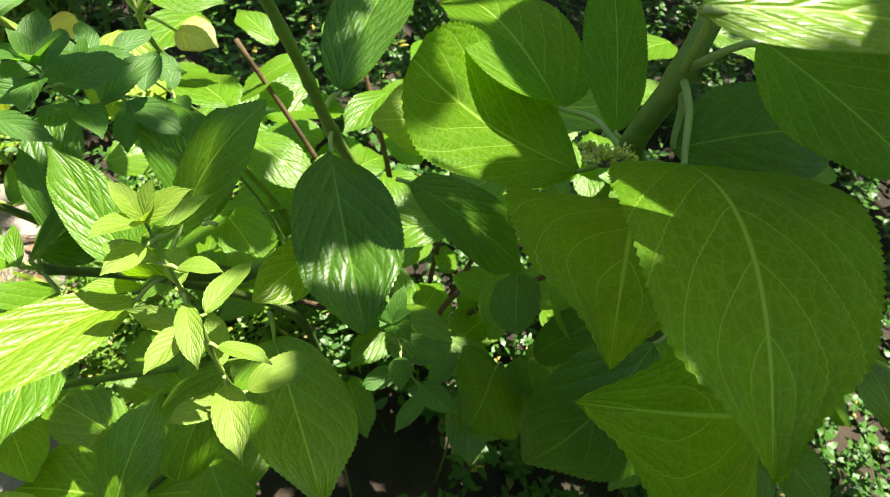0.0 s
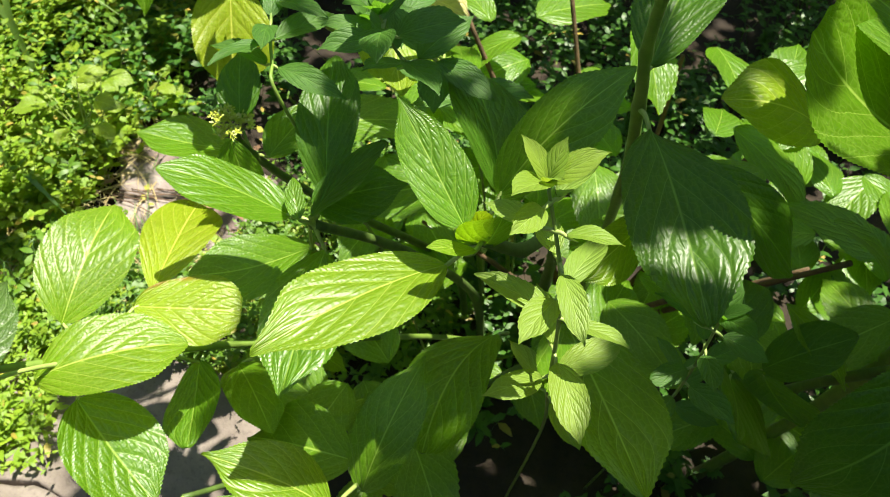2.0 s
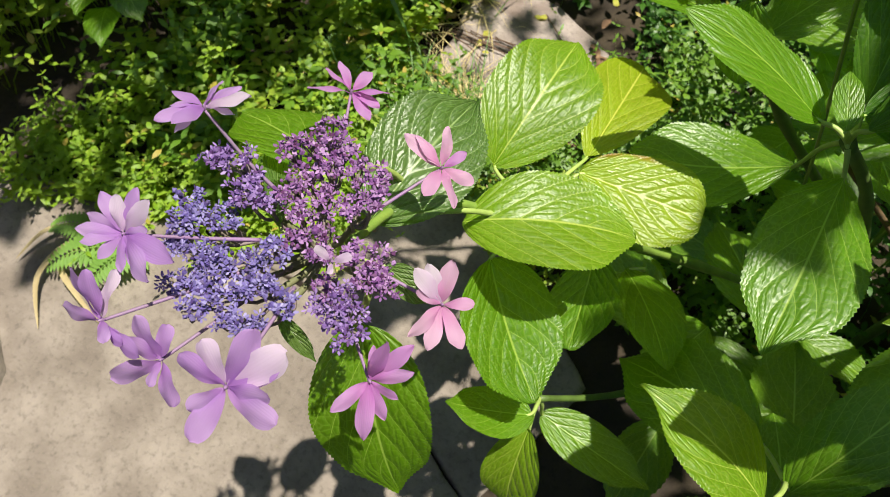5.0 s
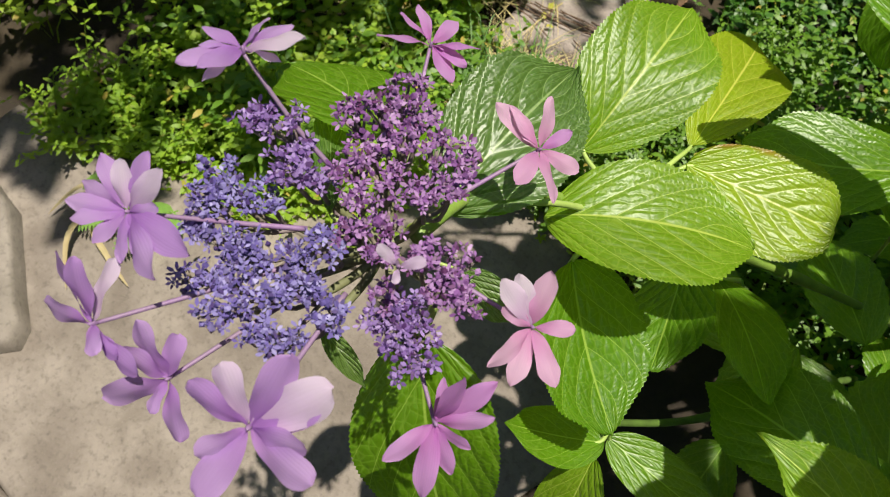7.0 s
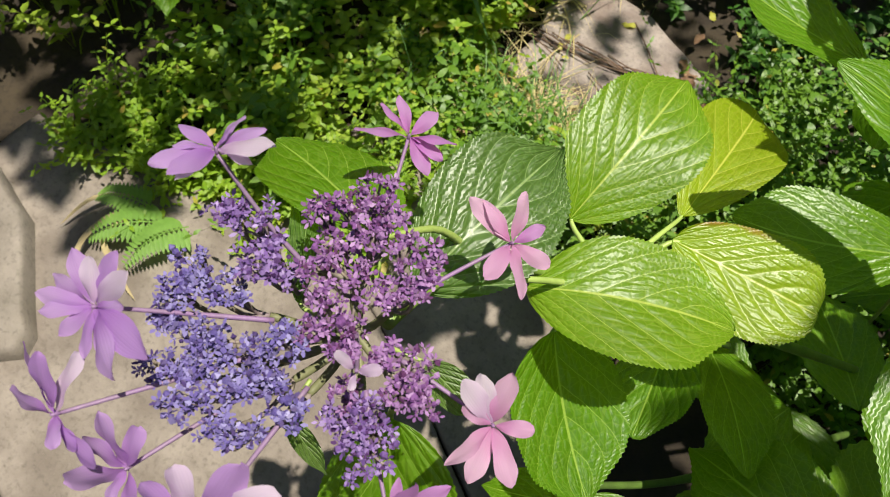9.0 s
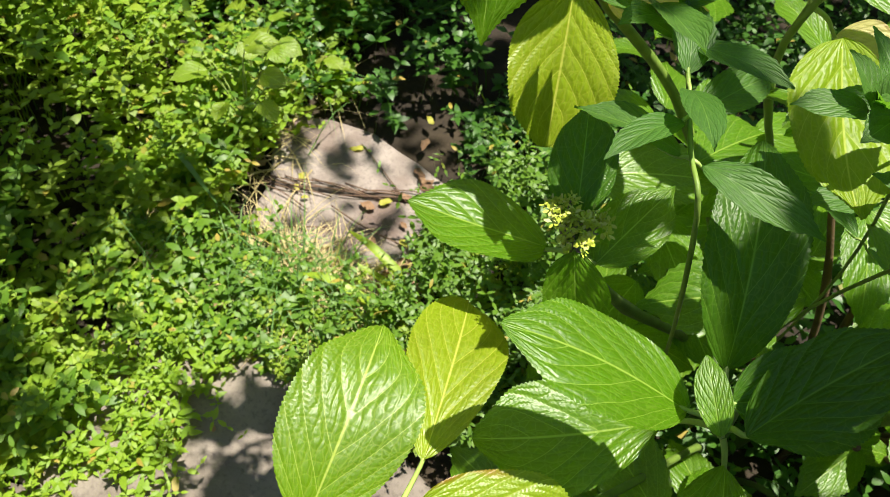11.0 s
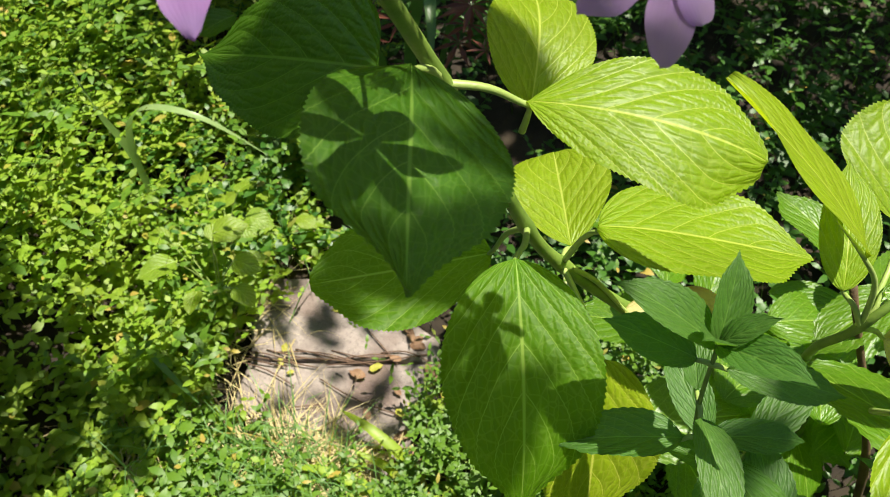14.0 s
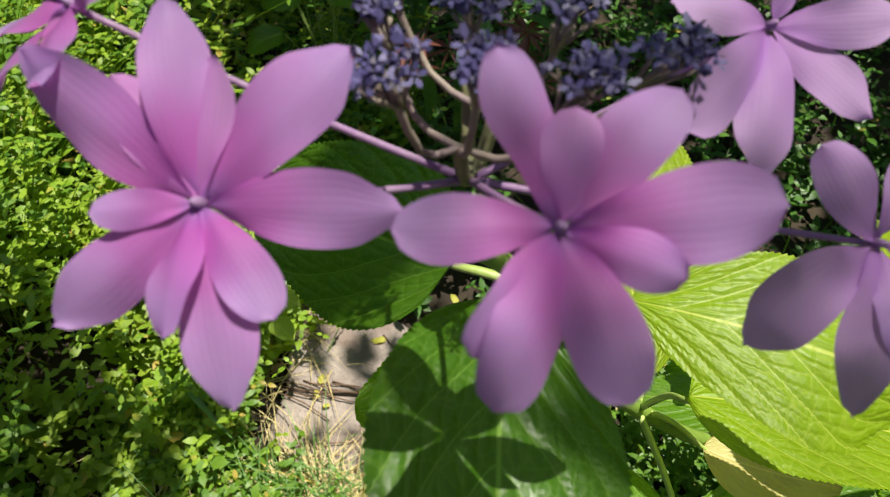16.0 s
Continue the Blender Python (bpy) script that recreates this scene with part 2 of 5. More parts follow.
def foliage_material(name, dark, light, glow, rough=0.5, through=0.35):
    """Small leaves in masses: tone differs from leaf to leaf and from patch to patch."""
    k = Nodes(name)
    obj = k.coord("Object")
    r, patch = k.island(), k.noise(5.0, 3.0, obj)
    col = k.mix(k.math("MULTIPLY_ADD", patch, 0.9, k.math("MULTIPLY_ADD", r, 0.6, -0.3), clamp=True), dark, light)
    col = k.mix(k.ramp(r, 0.965, 0.99), col, (0.4, 0.3, 0.06, 1))
    nor = k.bump(k.noise(300.0, 2.0, obj), 0.3, 0.0006)
    return k.finish(col, rough, nor, glow, through, 0.4)


COVER = foliage_material("small-leaved ground cover", (0.1, 0.195, 0.01, 1), (0.335, 0.44, 0.045, 1), (0.45, 0.57, 0.018, 1))
COVER_LIME = foliage_material("yellow-green ground cover", (0.125, 0.25, 0.014, 1), (0.3, 0.43, 0.035, 1), (0.42, 0.58, 0.018, 1))
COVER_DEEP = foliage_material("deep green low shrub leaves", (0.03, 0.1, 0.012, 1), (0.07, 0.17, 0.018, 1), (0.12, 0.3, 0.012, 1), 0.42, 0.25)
COVER_MID = foliage_material("mid green low shrub leaves", (0.06, 0.145, 0.012, 1), (0.15, 0.27, 0.025, 1), (0.25, 0.44, 0.015, 1), 0.45, 0.3)
# Very translucent, so the unseen canopy throws green fill light on the bush.
BOUGH = foliage_material("translucent unseen tree leaves", (0.08, 0.2, 0.01, 1), (0.14, 0.27, 0.015, 1), (0.58, 0.76, 0.04, 1), 0.5, 0.6)
STRAW = foliage_material("dry straw", (0.45, 0.36, 0.16, 1), (0.65, 0.55, 0.3, 1), (0.45, 0.36, 0.17, 1), 0.7, 0.2)
GRASS = foliage_material("fine green grass", (0.08, 0.2, 0.05, 1), (0.2, 0.34, 0.1, 1), (0.25, 0.45, 0.08, 1), 0.45)
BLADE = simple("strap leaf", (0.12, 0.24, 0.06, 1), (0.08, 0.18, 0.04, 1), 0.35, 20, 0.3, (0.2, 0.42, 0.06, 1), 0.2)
BLADE_PALE = simple("pale strap leaf", (0.3, 0.42, 0.16, 1), (0.24, 0.36, 0.12, 1), 0.4, 20, 0.3, (0.3, 0.5, 0.12, 1), 0.2)
LITTER = simple("fallen brown leaf", (0.2, 0.11, 0.06, 1), (0.28, 0.17, 0.1, 1), 0.75, 90, 0.2, (0.4, 0.2, 0.08, 1), 0.5, 0.001, 0.5)
LITTER_YELLOW = simple("yellow fallen leaf", (0.48, 0.44, 0.06, 1), (0.38, 0.4, 0.06, 1), 0.6, 90, 0.3, (0.5, 0.5, 0.06, 1), 0.4)
MAPLE = simple("dull red maple leaf", (0.16, 0.05, 0.03, 1), (0.24, 0.09, 0.06, 1), 0.5, 50, 0.3, (0.35, 0.09, 0.05, 1), 0.3)
FERN = simple("fern green", (0.2, 0.36, 0.07, 1), (0.15, 0.29, 0.05, 1), 0.5, 60, 0.35, (0.34, 0.56, 0.07, 1))


def stone_material(name, a, b, stain, rough, scale):
    k = Nodes(name)
    obj = k.coord("Object")
    n1, n2, n3 = k.noise(scale, 6.0, obj, 0.62), k.noise(scale * 9, 5.0, obj, 0.7), k.noise(scale * 0.45, 3.0, obj)
    col = k.mix(k.ramp(n1, 0.32, 0.68), a, b)
    col = k.mix(k.math("MULTIPLY", k.ramp(n3, 0.45, 0.68), 0.75), col, stain)
    col = k.mix(k.math("MULTIPLY", k.ramp(n2, 0.48, 0.7), 0.55), col, tuple(c * 0.5 for c in a[:3]) + (1,))
    speck = k.ramp(k.voronoi(scale * 28, obj, "F1"), 0.0, 0.22)
    col = k.mix(k.math("MULTIPLY", k.math("SUBTRACT", 1.0, speck), 0.35), col, tuple(min(1, c * 1.6) for c in b[:3]) + (1,))
    h = k.math("ADD", n1, k.math("MULTIPLY", n2, 0.5))
    return k.finish(col, rough, k.bump(h, 0.6, 0.006))


SLAB = stone_material("pinkish grey riven slab", (0.2, 0.162, 0.145, 1), (0.33, 0.28, 0.255, 1), (0.14, 0.09, 0.075, 1), 0.85, 17)
PAVING = stone_material("tan paving", (0.165, 0.137, 0.115, 1), (0.255, 0.218, 0.188, 1), (0.13, 0.105, 0.088, 1), 0.88, 11)
KERB = stone_material("light grey stone", (0.19, 0.165, 0.14, 1), (0.26, 0.225, 0.195, 1), (0.15, 0.125, 0.1, 1), 0.85, 12)
SOIL = stone_material("dark soil with litter", (0.016, 0.011, 0.007, 1), (0.034, 0.024, 0.014, 1), (0.05, 0.036, 0.02, 1), 0.95, 11)
BARK = simple("brown stick", (0.17, 0.1, 0.065, 1), (0.1, 0.06, 0.04, 1), 0.75, 60, relief=0.6, depth=0.002)

# ---- builders ----


def linked(name, mesh, material, parent=None, m=None, label=""):
    """Links a mesh as one object, under a parent if given."""
    if not mesh.materials:
        mesh.materials.append(material)
    ob = new(name, mesh)
    if m is not None:
        ob.matrix_basis = m
    if parent is not None:
        ob.parent = parent
    if label:
        ob["label"] = label
    return ob


def mesh_of(name, verts, faces, uvs=None, smooth=True):
    me = bpy.data.meshes.new(name)
    me.from_pydata([tuple(v) for v in verts], [], faces)
    if uvs is not None:
        layer = me.uv_layers.new(name="leaf")
        idx = np.empty(len(me.loops), dtype=np.int32)
        me.loops.foreach_get("vertex_index", idx)
        layer.data.foreach_set("uv", np.asarray(uvs, dtype=np.float32)[idx].ravel())
    if smooth:
        me.polygons.foreach_set("use_smooth", [True] * len(me.polygons))
    me.update()
    return me


def blade_grid(length, width, a, b, arch, fold, wave, teeth, quilt, rng, nu=54, nv=14, curl=0.0, laterals=6.5):
    """A leaf blade in its own space: base at the origin, tip on +y, upper side on +z."""
    u = np.linspace(0, 1, nu + 1)
    v = np.linspace(-1, 1, nv + 1)
    peak = a / (a + b)
    prof = np.clip(u, 1e-6, 1) ** a * np.clip(1 - u, 0, 1) ** b / (peak ** a * (1 - peak) ** b)
    q = np.clip((u - 0.74) / 0.22, 0, 1)
    prof *= 1 - (0.5 if b > 0.65 else 0.3 if b > 0.47 else 0.06) * q * q * (3 - 2 * q)
    jag = np.where(np.arange(nu + 1) % 2 == 1, teeth, -teeth * 0.4) * np.minimum(1, prof * 3)
    ph = rng.uniform(0, 6.28, 4)
    half = width / 2
    U, V = np.meshgrid(u, v, indexing="ij")
    P = (prof + jag)[:, None] * (1 + 0.05 * np.sin(U * 5 + ph[0]) * np.sign(V))
    edge = np.abs(V) ** 4
    x = V * half * np.where(np.abs(V) > 0.97, P, np.minimum(P, prof[:, None] * 1.02))
    y = U * length + length * 0.012 * np.sin(ph[1] + 6 * V) * 0 + teeth * half * 0.9 * edge * (np.arange(nu + 1) % 2)[:, None]
    z = arch * length * 4 * U * (1 - U) - curl * length * U ** 2 * (1 - U) * 2
    z = z + fold * np.abs(x) - 0.25 * fold * half * 0.5
    start = np.clip(U - 0.5 * np.abs(V) ** 1.15 + 0.5, 0, None) ** 0.9
    d = (start * (laterals - 0.5)) % 1
    d = np.minimum(d, 1 - d)
    z = z + quilt * length * np.clip(d / 0.5, 0, 1) ** 0.7 * np.minimum(1, np.abs(V) * 5) * np.minimum(1, prof[:, None] * 2) * (1 - 0.4 * np.abs(V))
    z = z + wave * half * np.abs(V) ** 2 * np.sin(U * 9 + ph[2] + np.sign(V) * ph[3])
    z = z + 0.018 * length * np.sin(U * 4.2 + ph[0]) * np.sin(V * 2.0 + ph[3])
    verts = np.stack([x, y, z], -1).reshape(-1, 3)
    uv = np.stack([U, V * 0.5 + 0.5], -1).reshape(-1, 2)
    w = nv + 1
    faces = [(i * w + j, i * w + j + 1, (i + 1) * w + j + 1, (i + 1) * w + j) for i in range(nu) for j in range(nv)]
    return verts, faces, uv


def tube(points, radii, sides=8):
    """A tapered tube through points, closed at both ends."""
    pts = [Vector(p) for p in points]
    verts, faces = [], []
    side = None
    for i, p in enumerate(pts):
        t = (pts[min(i + 1, len(pts) - 1)] - pts[max(i - 1, 0)]).normalized()
        if side is None:
            side = t.orthogonal().normalized()
        side = (side - t * side.dot(t)).normalized()
        other = t.cross(side)
        for k in range(sides):
            c, s = math.cos(6.2832 * k / sides), math.sin(6.2832 * k / sides)
            verts.append(p + (side * c + other * s) * radii[i])
    n = len(pts)
    for i in range(n - 1):
        for k in range(sides):
            a, b = i * sides + k, i * sides + (k + 1) % sides
            faces.append((a, b, b + sides, a + sides))
    faces.append(tuple(range(sides - 1, -1, -1)))
    faces.append(tuple((n - 1) * sides + k for k in range(sides)))
    return verts, faces


def smooth_line(points, steps=6):
    """A rounded line through the given points."""
    p = [Vector(q) for q in points]
    out = []
    for i in range(len(p) - 1):
        p0, p1, p2, p3 = p[max(i - 1, 0)], p[i], p[i + 1], p[min(i + 2, len(p) - 1)]
        for s in range(steps):
            t = s / steps
            out.append(0.5 * ((2 * p1) + (p2 - p0) * t + (2 * p0 - 5 * p1 + 4 * p2 - p3) * t * t + (3 * p1 - p0 - 3 * p2 + p3) * t ** 3))
    out.append(p[-1])
    return out


def plant(name, root, label, category, group=""):
    ob = tagged(new(name), label, category, group)
    ob.empty_display_size = 0.05
    ob.location = root
    return ob


def stem(parent, points, r0, r1, material=None, name="stem", label="", knots=True, sides=9):
    """A branch through points from its foot to its top, a little thicker at the knots."""
    line = smooth_line(points)
    n = len(line)
    rad = [r0 + (r1 - r0) * i / (n - 1) for i in range(n)]
    if knots:
        for i in range(0, n, 6):
            rad[i] *= 1.22
    root = Vector(parent.location)
    v, f = tube([q - root for q in line], rad, sides)
    return linked(name, mesh_of(name, v, f), material or STEM, parent, None, label)


def leaf_pose(base, tip, roll):
    base, tip = Vector(base), Vector(tip)
    ax = (tip - base).normalized()
    up = Vector((0, 0, 1))
    n0 = (up - ax * up.dot(ax)).normalized()
    nz = Matrix.Rotation(radians(roll), 3, ax) @ n0
    nx = ax.cross(nz)
    m = Matrix((nx, ax, nz)).transposed().to_4x4()
    m.translation = base
    return m


SEEDS = [0]


def leaf(parent, base, tip, width, roll=0, material=None, node=None, arch=0.05, fold=0.12, wave=0.06, a=0.62, b=0.82, curl=0.0, quilt=0.0012,
         teeth=0.018, label="", thick=0.0017, laterals=6.5, nu=84, nv=14):
    """One leaf, set by its blade's foot and tip; its stalk runs to node."""
    SEEDS[0] += 1
    rng = np.random.default_rng(SEEDS[0])
    m = leaf_pose(base, tip, roll)
    length = (Vector(tip) - Vector(base)).length
    v, f, uv = blade_grid(length, width, a, b, arch, fold, wave, teeth, quilt, rng, nu, nv, curl, laterals)
    ob = linked("leaf", mesh_of("leaf", v, f, uv), material or LEAF, parent, Matrix.Translation(-Vector(parent.location)) @ m, label)
    if node is not None:
        inv = m.inverted()
        end, start = inv @ Vector(node), Vector((0, length * 0.02, -0.0022))
        mid = (end + start) / 2 + Vector((0, 0, 0.12 * (end - start).length))
        line = smooth_line([end, mid, start, Vector((0, length * 0.2, -0.0046 + arch * length * 0.6))], 5)
        n = len(line)
        pv, pf = tube(line, [thick * (1.25 - 0.45 * min(1, i / (n * 0.66))) * (1 if i < n * 0.66 else max(0.1, 1 - (i - n * 0.66) / (n * 0.34))) for i in range(n)], 7)
        linked("petiole", mesh_of("petiole", pv, pf), PETIOLE, ob)
    return ob


def sepal_mesh(rng, length, width):
    v, f, uv = blade_grid(length, width, 0.82, 0.42 + max(0, 0.45 - width / length) * 1.3, 0.07, -0.14, 0.16, 0.0, 0.0, rng, 22, 8)
    return mesh_of("sepal", v, f, uv)


def sterile_flower(parent, centre, facing, sepals, material=None, stalk_from=None, seed=0, slim=0.48, pale=(), dark=(), label=""):
    """A showy outer floret: sepals given by turn, rise (degrees) and length (mm), a bud in the middle and its stalk."""
    rng = np.random.default_rng(seed + 400)
    centre, n = Vector(centre), Vector(facing).normalized()
    root = Vector(parent.location)
    ex = Vector((0, 0, 1)).cross(n).normalized()
    ey = n.cross(ex)
    base = Matrix((ex, ey, n)).transposed().to_4x4()
    base.translation = centre
    size = 0.002 * sum(q[2] for q in sepals) / len(sepals)
    bv, bf = tube([(0, 0, -size * 0.05), (0, 0, size * 0.01), (0, 0, size * 0.04), (0, 0, size * 0.065)], [size * 0.015, size * 0.022, size * 0.018, size * 0.006], 9)
    if stalk_from is not None:
        a = base.inverted() @ Vector(stalk_from)
        end = Vector((0, 0, -size * 0.03))
        line = smooth_line([a, (a + end) / 2 + Vector((0, 0, -0.06 * a.length)), end], 5)
        sv, sf = tube(line, [0.0011 - 0.0004 * i / (len(line) - 1) for i in range(len(line))], 7)
        off = len(bv)
        bv, bf = bv + sv, bf + [tuple(i + off for i in face) for face in sf]
    flower = linked("sterile_flower", mesh_of("flower_stalk", bv, bf), STALK, parent, Matrix.Translation(-root) @ base, label)
    for i, (turn, rise, mm) in enumerate(sepals):
        ln = 0.001 * mm
        wide = slim * (0.022 / max(ln, 0.012)) ** 0.25 * rng.uniform(0.92, 1.1)
        me = sepal_mesh(rng, ln, ln * wide)
        mat = SEPAL_WHITE if i in pale else SEPAL_DEEP if i in dark else material or SEPAL
        lift = 0.0012 * (0.03 / max(ln, 0.015) - 1)
        linked("sepal", me, mat, flower, Matrix.Rotation(radians(turn - 90), 4, "Z") @ Matrix.Translation((0, 0.0008, lift)) @ Matrix.Rotation(radians(rise + rng.uniform(-9, 9)), 4, "X") @ Matrix.Rotation(radians(rng.uniform(-26, 26)), 4, "Y"))
    return flower


def tiny_floret(rng, size, is_open):
    """A fertile floret: a round bud, or an open one with five small rounded petals."""
    vs, fs = [], []
    r = size * (0.3 if is_open else 0.52)
    for k in range(5):
        a = 6.2832 * k / 5
        vs.append((r * math.cos(a), r * math.sin(a), 0.1 * size))
    vs += [(0, 0, -0.9 * r), (0, 0, 1.3 * r)]
    for k in range(5):
        fs += [(k, (k + 1) % 5, 6), ((k + 1) % 5, k, 5)]
    for k in range(5 if is_open else 0):
        a = 6.2832 * (k + 0.5) / 5 + rng.uniform(-0.25, 0.25)
        c, s = math.cos(a), math.sin(a)
        n = len(vs)
        tilt = rng.uniform(-0.1, 0.95)
        for d, w in ((0.2, 0.0), (0.6, 0.27), (0.98, 0.17), (1.06, -0.08), (0.6, -0.27)):
            vs.append((size * (c * d - s * w), size * (s * d + c * w), size * (0.1 + tilt * d)))
        fs.append((n, n + 1, n + 2, n + 3, n + 4))
    return np.array(vs), fs


def rotation_to(direction, rng):
    q = Vector(direction).normalized().to_track_quat("Z", "Y").to_matrix() @ Matrix.Rotation(rng.uniform(0, 6.28), 3, "Z")
    return np.array(q)


def umbel(parent, foot, centre, radius, material, seed, count=44, size=0.0052, facing=(0, 0, 1), name="floret_cluster"):
    """One domed cluster of fertile florets on short stalks that meet at foot."""
    rng = np.random.default_rng(seed)
    root = Vector(parent.location)
    foot, centre = Vector(foot) - root, Vector(centre) - root
    vs, fs, stalks, stalk_faces = [], [], [], []
    up = Vector(facing).normalized()
    e1 = up.orthogonal().normalized()
    e2 = up.cross(e1)
    sub = []
    for k in range(6):
        ang, rad = 1.05 * k + rng.uniform(-0.4, 0.4), radius * rng.uniform(0.35, 1.0)
        sub.append(centre + (e1 * math.cos(ang) + e2 * math.sin(ang)) * rad + up * radius * rng.uniform(-0.35, 0.3))
    for i in range(count):
        hub = sub[i % 6]
        off = Vector(rng.normal(0, 1, 3))
        off = off.normalized() * radius * 0.5 * rng.uniform(0.5, 1.15)
        off.z = abs(off.z) * 0.8
        p = hub + off
        d = (off + up * radius * 0.4).normalized()
        sv, sf = tiny_floret(rng, size * rng.uniform(0.7, 1.25), rng.uniform() < 0.55)
        R = rotation_to(d, rng)
        n = len(vs)
        vs += list(sv @ R.T + np.array(p))
        fs += [tuple(j + n for j in q) for q in sf]
        if i % 2 == 0:
            tv, tf = tube([hub - up * radius * 0.35, p - d * size * 0.2], [0.0003, 0.00025], 3)
            n = len(stalks)
            stalks += tv
            stalk_faces += [tuple(j + n for j in q) for q in tf]
    for hub in sub:
        tv, tf = tube([foot.lerp(centre, 0.8) + Vector((0, 0, -0.006)), hub - up * radius * 0.3], [0.0007, 0.0005], 5)
        n = len(stalks)
        stalks += tv
        stalk_faces += [tuple(j + n for j in q) for q in tf]
    ob = linked(name, mesh_of(name, vs, fs, None, False), material, parent)
    tv, tf = tube(smooth_line([foot, foot.lerp(centre, 0.55) + Vector((0, 0, -0.013)), centre - up * radius * 0.2], 3), [0.0009] * 6 + [0.0006], 6)
    n = len(stalks)
    stalks += tv
    stalk_faces += [tuple(j + n for j in q) for q in tf]
    tagged(linked("cluster_stalk", mesh_of("cluster_stalk", stalks, stalk_faces), STALK_DIM, ob), kind="stuff")
    return tagged(ob, kind="stuff")


class Mass:
    """Collects very many small leaves and twigs into one mesh."""

    def __init__(self):
        self.v, self.f, self.n = [], [], 0

    def add(self, verts, faces):
        self.v.append(verts)
        self.f.append(faces + self.n)
        self.n += len(verts)

    def leaflets(self, pos, direction, normal, length, width, bend=0.15):
        """Folded pointed leaflets, one per row."""
        d = direction / np.linalg.norm(direction, axis=1, keepdims=True)
        s = np.cross(d, normal)
        s /= np.linalg.norm(s, axis=1, keepdims=True) + 1e-9
        nn = np.cross(s, d)
        L, W = length[:, None], width[:, None]
        pts = [pos, pos + d * L * 0.3 + s * W * 0.44 + nn * W * 0.13, pos + d * L * 0.36 + nn * L * bend * 0.5,
               pos + d * L * 0.3 - s * W * 0.44 + nn * W * 0.13, pos + d * L * 0.66 + s * W * 0.36 + nn * (W * 0.1 - L * bend * 0.05),
               pos + d * L * 0.7 + nn * L * bend * 0.25, pos + d * L * 0.66 - s * W * 0.36 + nn * (W * 0.1 - L * bend * 0.05), pos + d * L - nn * L * bend * 0.6]
        verts = np.stack(pts, 1).reshape(-1, 3)
        base = np.array([(0, 1, 2, 2), (0, 2, 3, 3), (1, 4, 5, 2), (2, 5, 6, 3), (4, 7, 5, 5), (5, 7, 6, 6)])
        k = len(pos)
        faces = (base[None] + (np.arange(k) * 8)[:, None, None]).reshape(-1, 4)
        self.add(verts, faces)

    def ribbon(self, line, width, normal):
        """A flat narrow strip along a line: grass, straw or a thin stem."""
        line = np.asarray(line)
        t = np.gradient(line, axis=0)
        s = np.cross(t, normal)
        s /= np.linalg.norm(s, axis=1, keepdims=True) + 1e-9
        w = np.asarray(width)[:, None] / 2
        n = len(line)
        verts = np.concatenate([line - s * w, line + s * w])
        faces = np.array([(i, i + 1, n + i + 1, n + i) for i in range(n - 1)])
        self.add(verts, faces)

    def done(self, name, material, label, category, kind="stuff", smooth=True):
        v, f = np.concatenate(self.v), np.concatenate(self.f)
        faces = [tuple(q[:3]) if q[2] == q[3] else tuple(q) for q in f.tolist()]
        me = bpy.data.meshes.new(name)
        me.from_pydata(v.tolist(), [], faces)
        if smooth:
            me.polygons.foreach_set("use_smooth", [True] * len(me.polygons))
        me.materials.append(material)
        return tagged(new(name, me), label, category, "", kind)


def sprigs(mass, feet, heights, rng, size=0.024, aspect=0.5, pairs=7, lean=0.35, stems=True):
    """Leafy sprigs: a thin stem with crossed pairs of leaflets, smaller to the top."""
    pos, dr, nr, ln, wd = [], [], [], [], []
    for foot, h in zip(feet, heights):
        bend = rng.normal(0, lean, 2)
        k = max(3, int(pairs * rng.uniform(0.7, 1.3)))
        ts = np.linspace(0, 1, 6)
        line = np.stack([foot[0] + bend[0] * h * ts ** 1.6, foot[1] + bend[1] * h * ts ** 1.6, foot[2] + h * ts], 1)
        if stems:
            mass.ribbon(line, 0.0026 - 0.0016 * ts, np.array([bend[1] + 0.3, -bend[0] + 0.2, 0.1]))
        turn = rng.uniform(0, 3.14)
        for i in range(k):
            t = 0.3 + 0.7 * (i + 0.6) / k
            p = np.array([np.interp(t, ts, line[:, c]) for c in range(3)])
            g = 1.0 - 0.55 * max(0.0, t - 0.55) / 0.45
            turn += 1.35 + rng.normal(0, 0.25)
            for sgn in (0, math.pi):
                a = turn + sgn
                rise = rng.uniform(-0.1, 0.45) + 0.5 * max(0, t - 0.8)
                pos.append(p)
                dr.append((math.cos(a), math.sin(a), rise))
                nr.append((-rise * math.cos(a) + rng.normal(0, 0.2), -rise * math.sin(a) + rng.normal(0, 0.2), 1.0))
                s = size * g * rng.uniform(0.75, 1.25)
                ln.append(s)
                wd.append(s * aspect * rng.uniform(0.85, 1.15))
    mass.leaflets(np.array(pos), np.array(dr), np.array(nr), np.array(ln), np.array(wd), 0.12)

# ---- ground, paving and low growth ----


def ground_height(x, y):
    """Soil lies a little under the stones and swells to the planted bank."""
    bank = max(0.0, min(1.0, (-0.95 - x) / 0.9)) * max(0.0, min(1.0, (y - 0.35) / 0.5))
    return -0.03 + 0.1 * bank + 0.012 * noise.noise((x * 3.1, y * 3.1, 0.3))


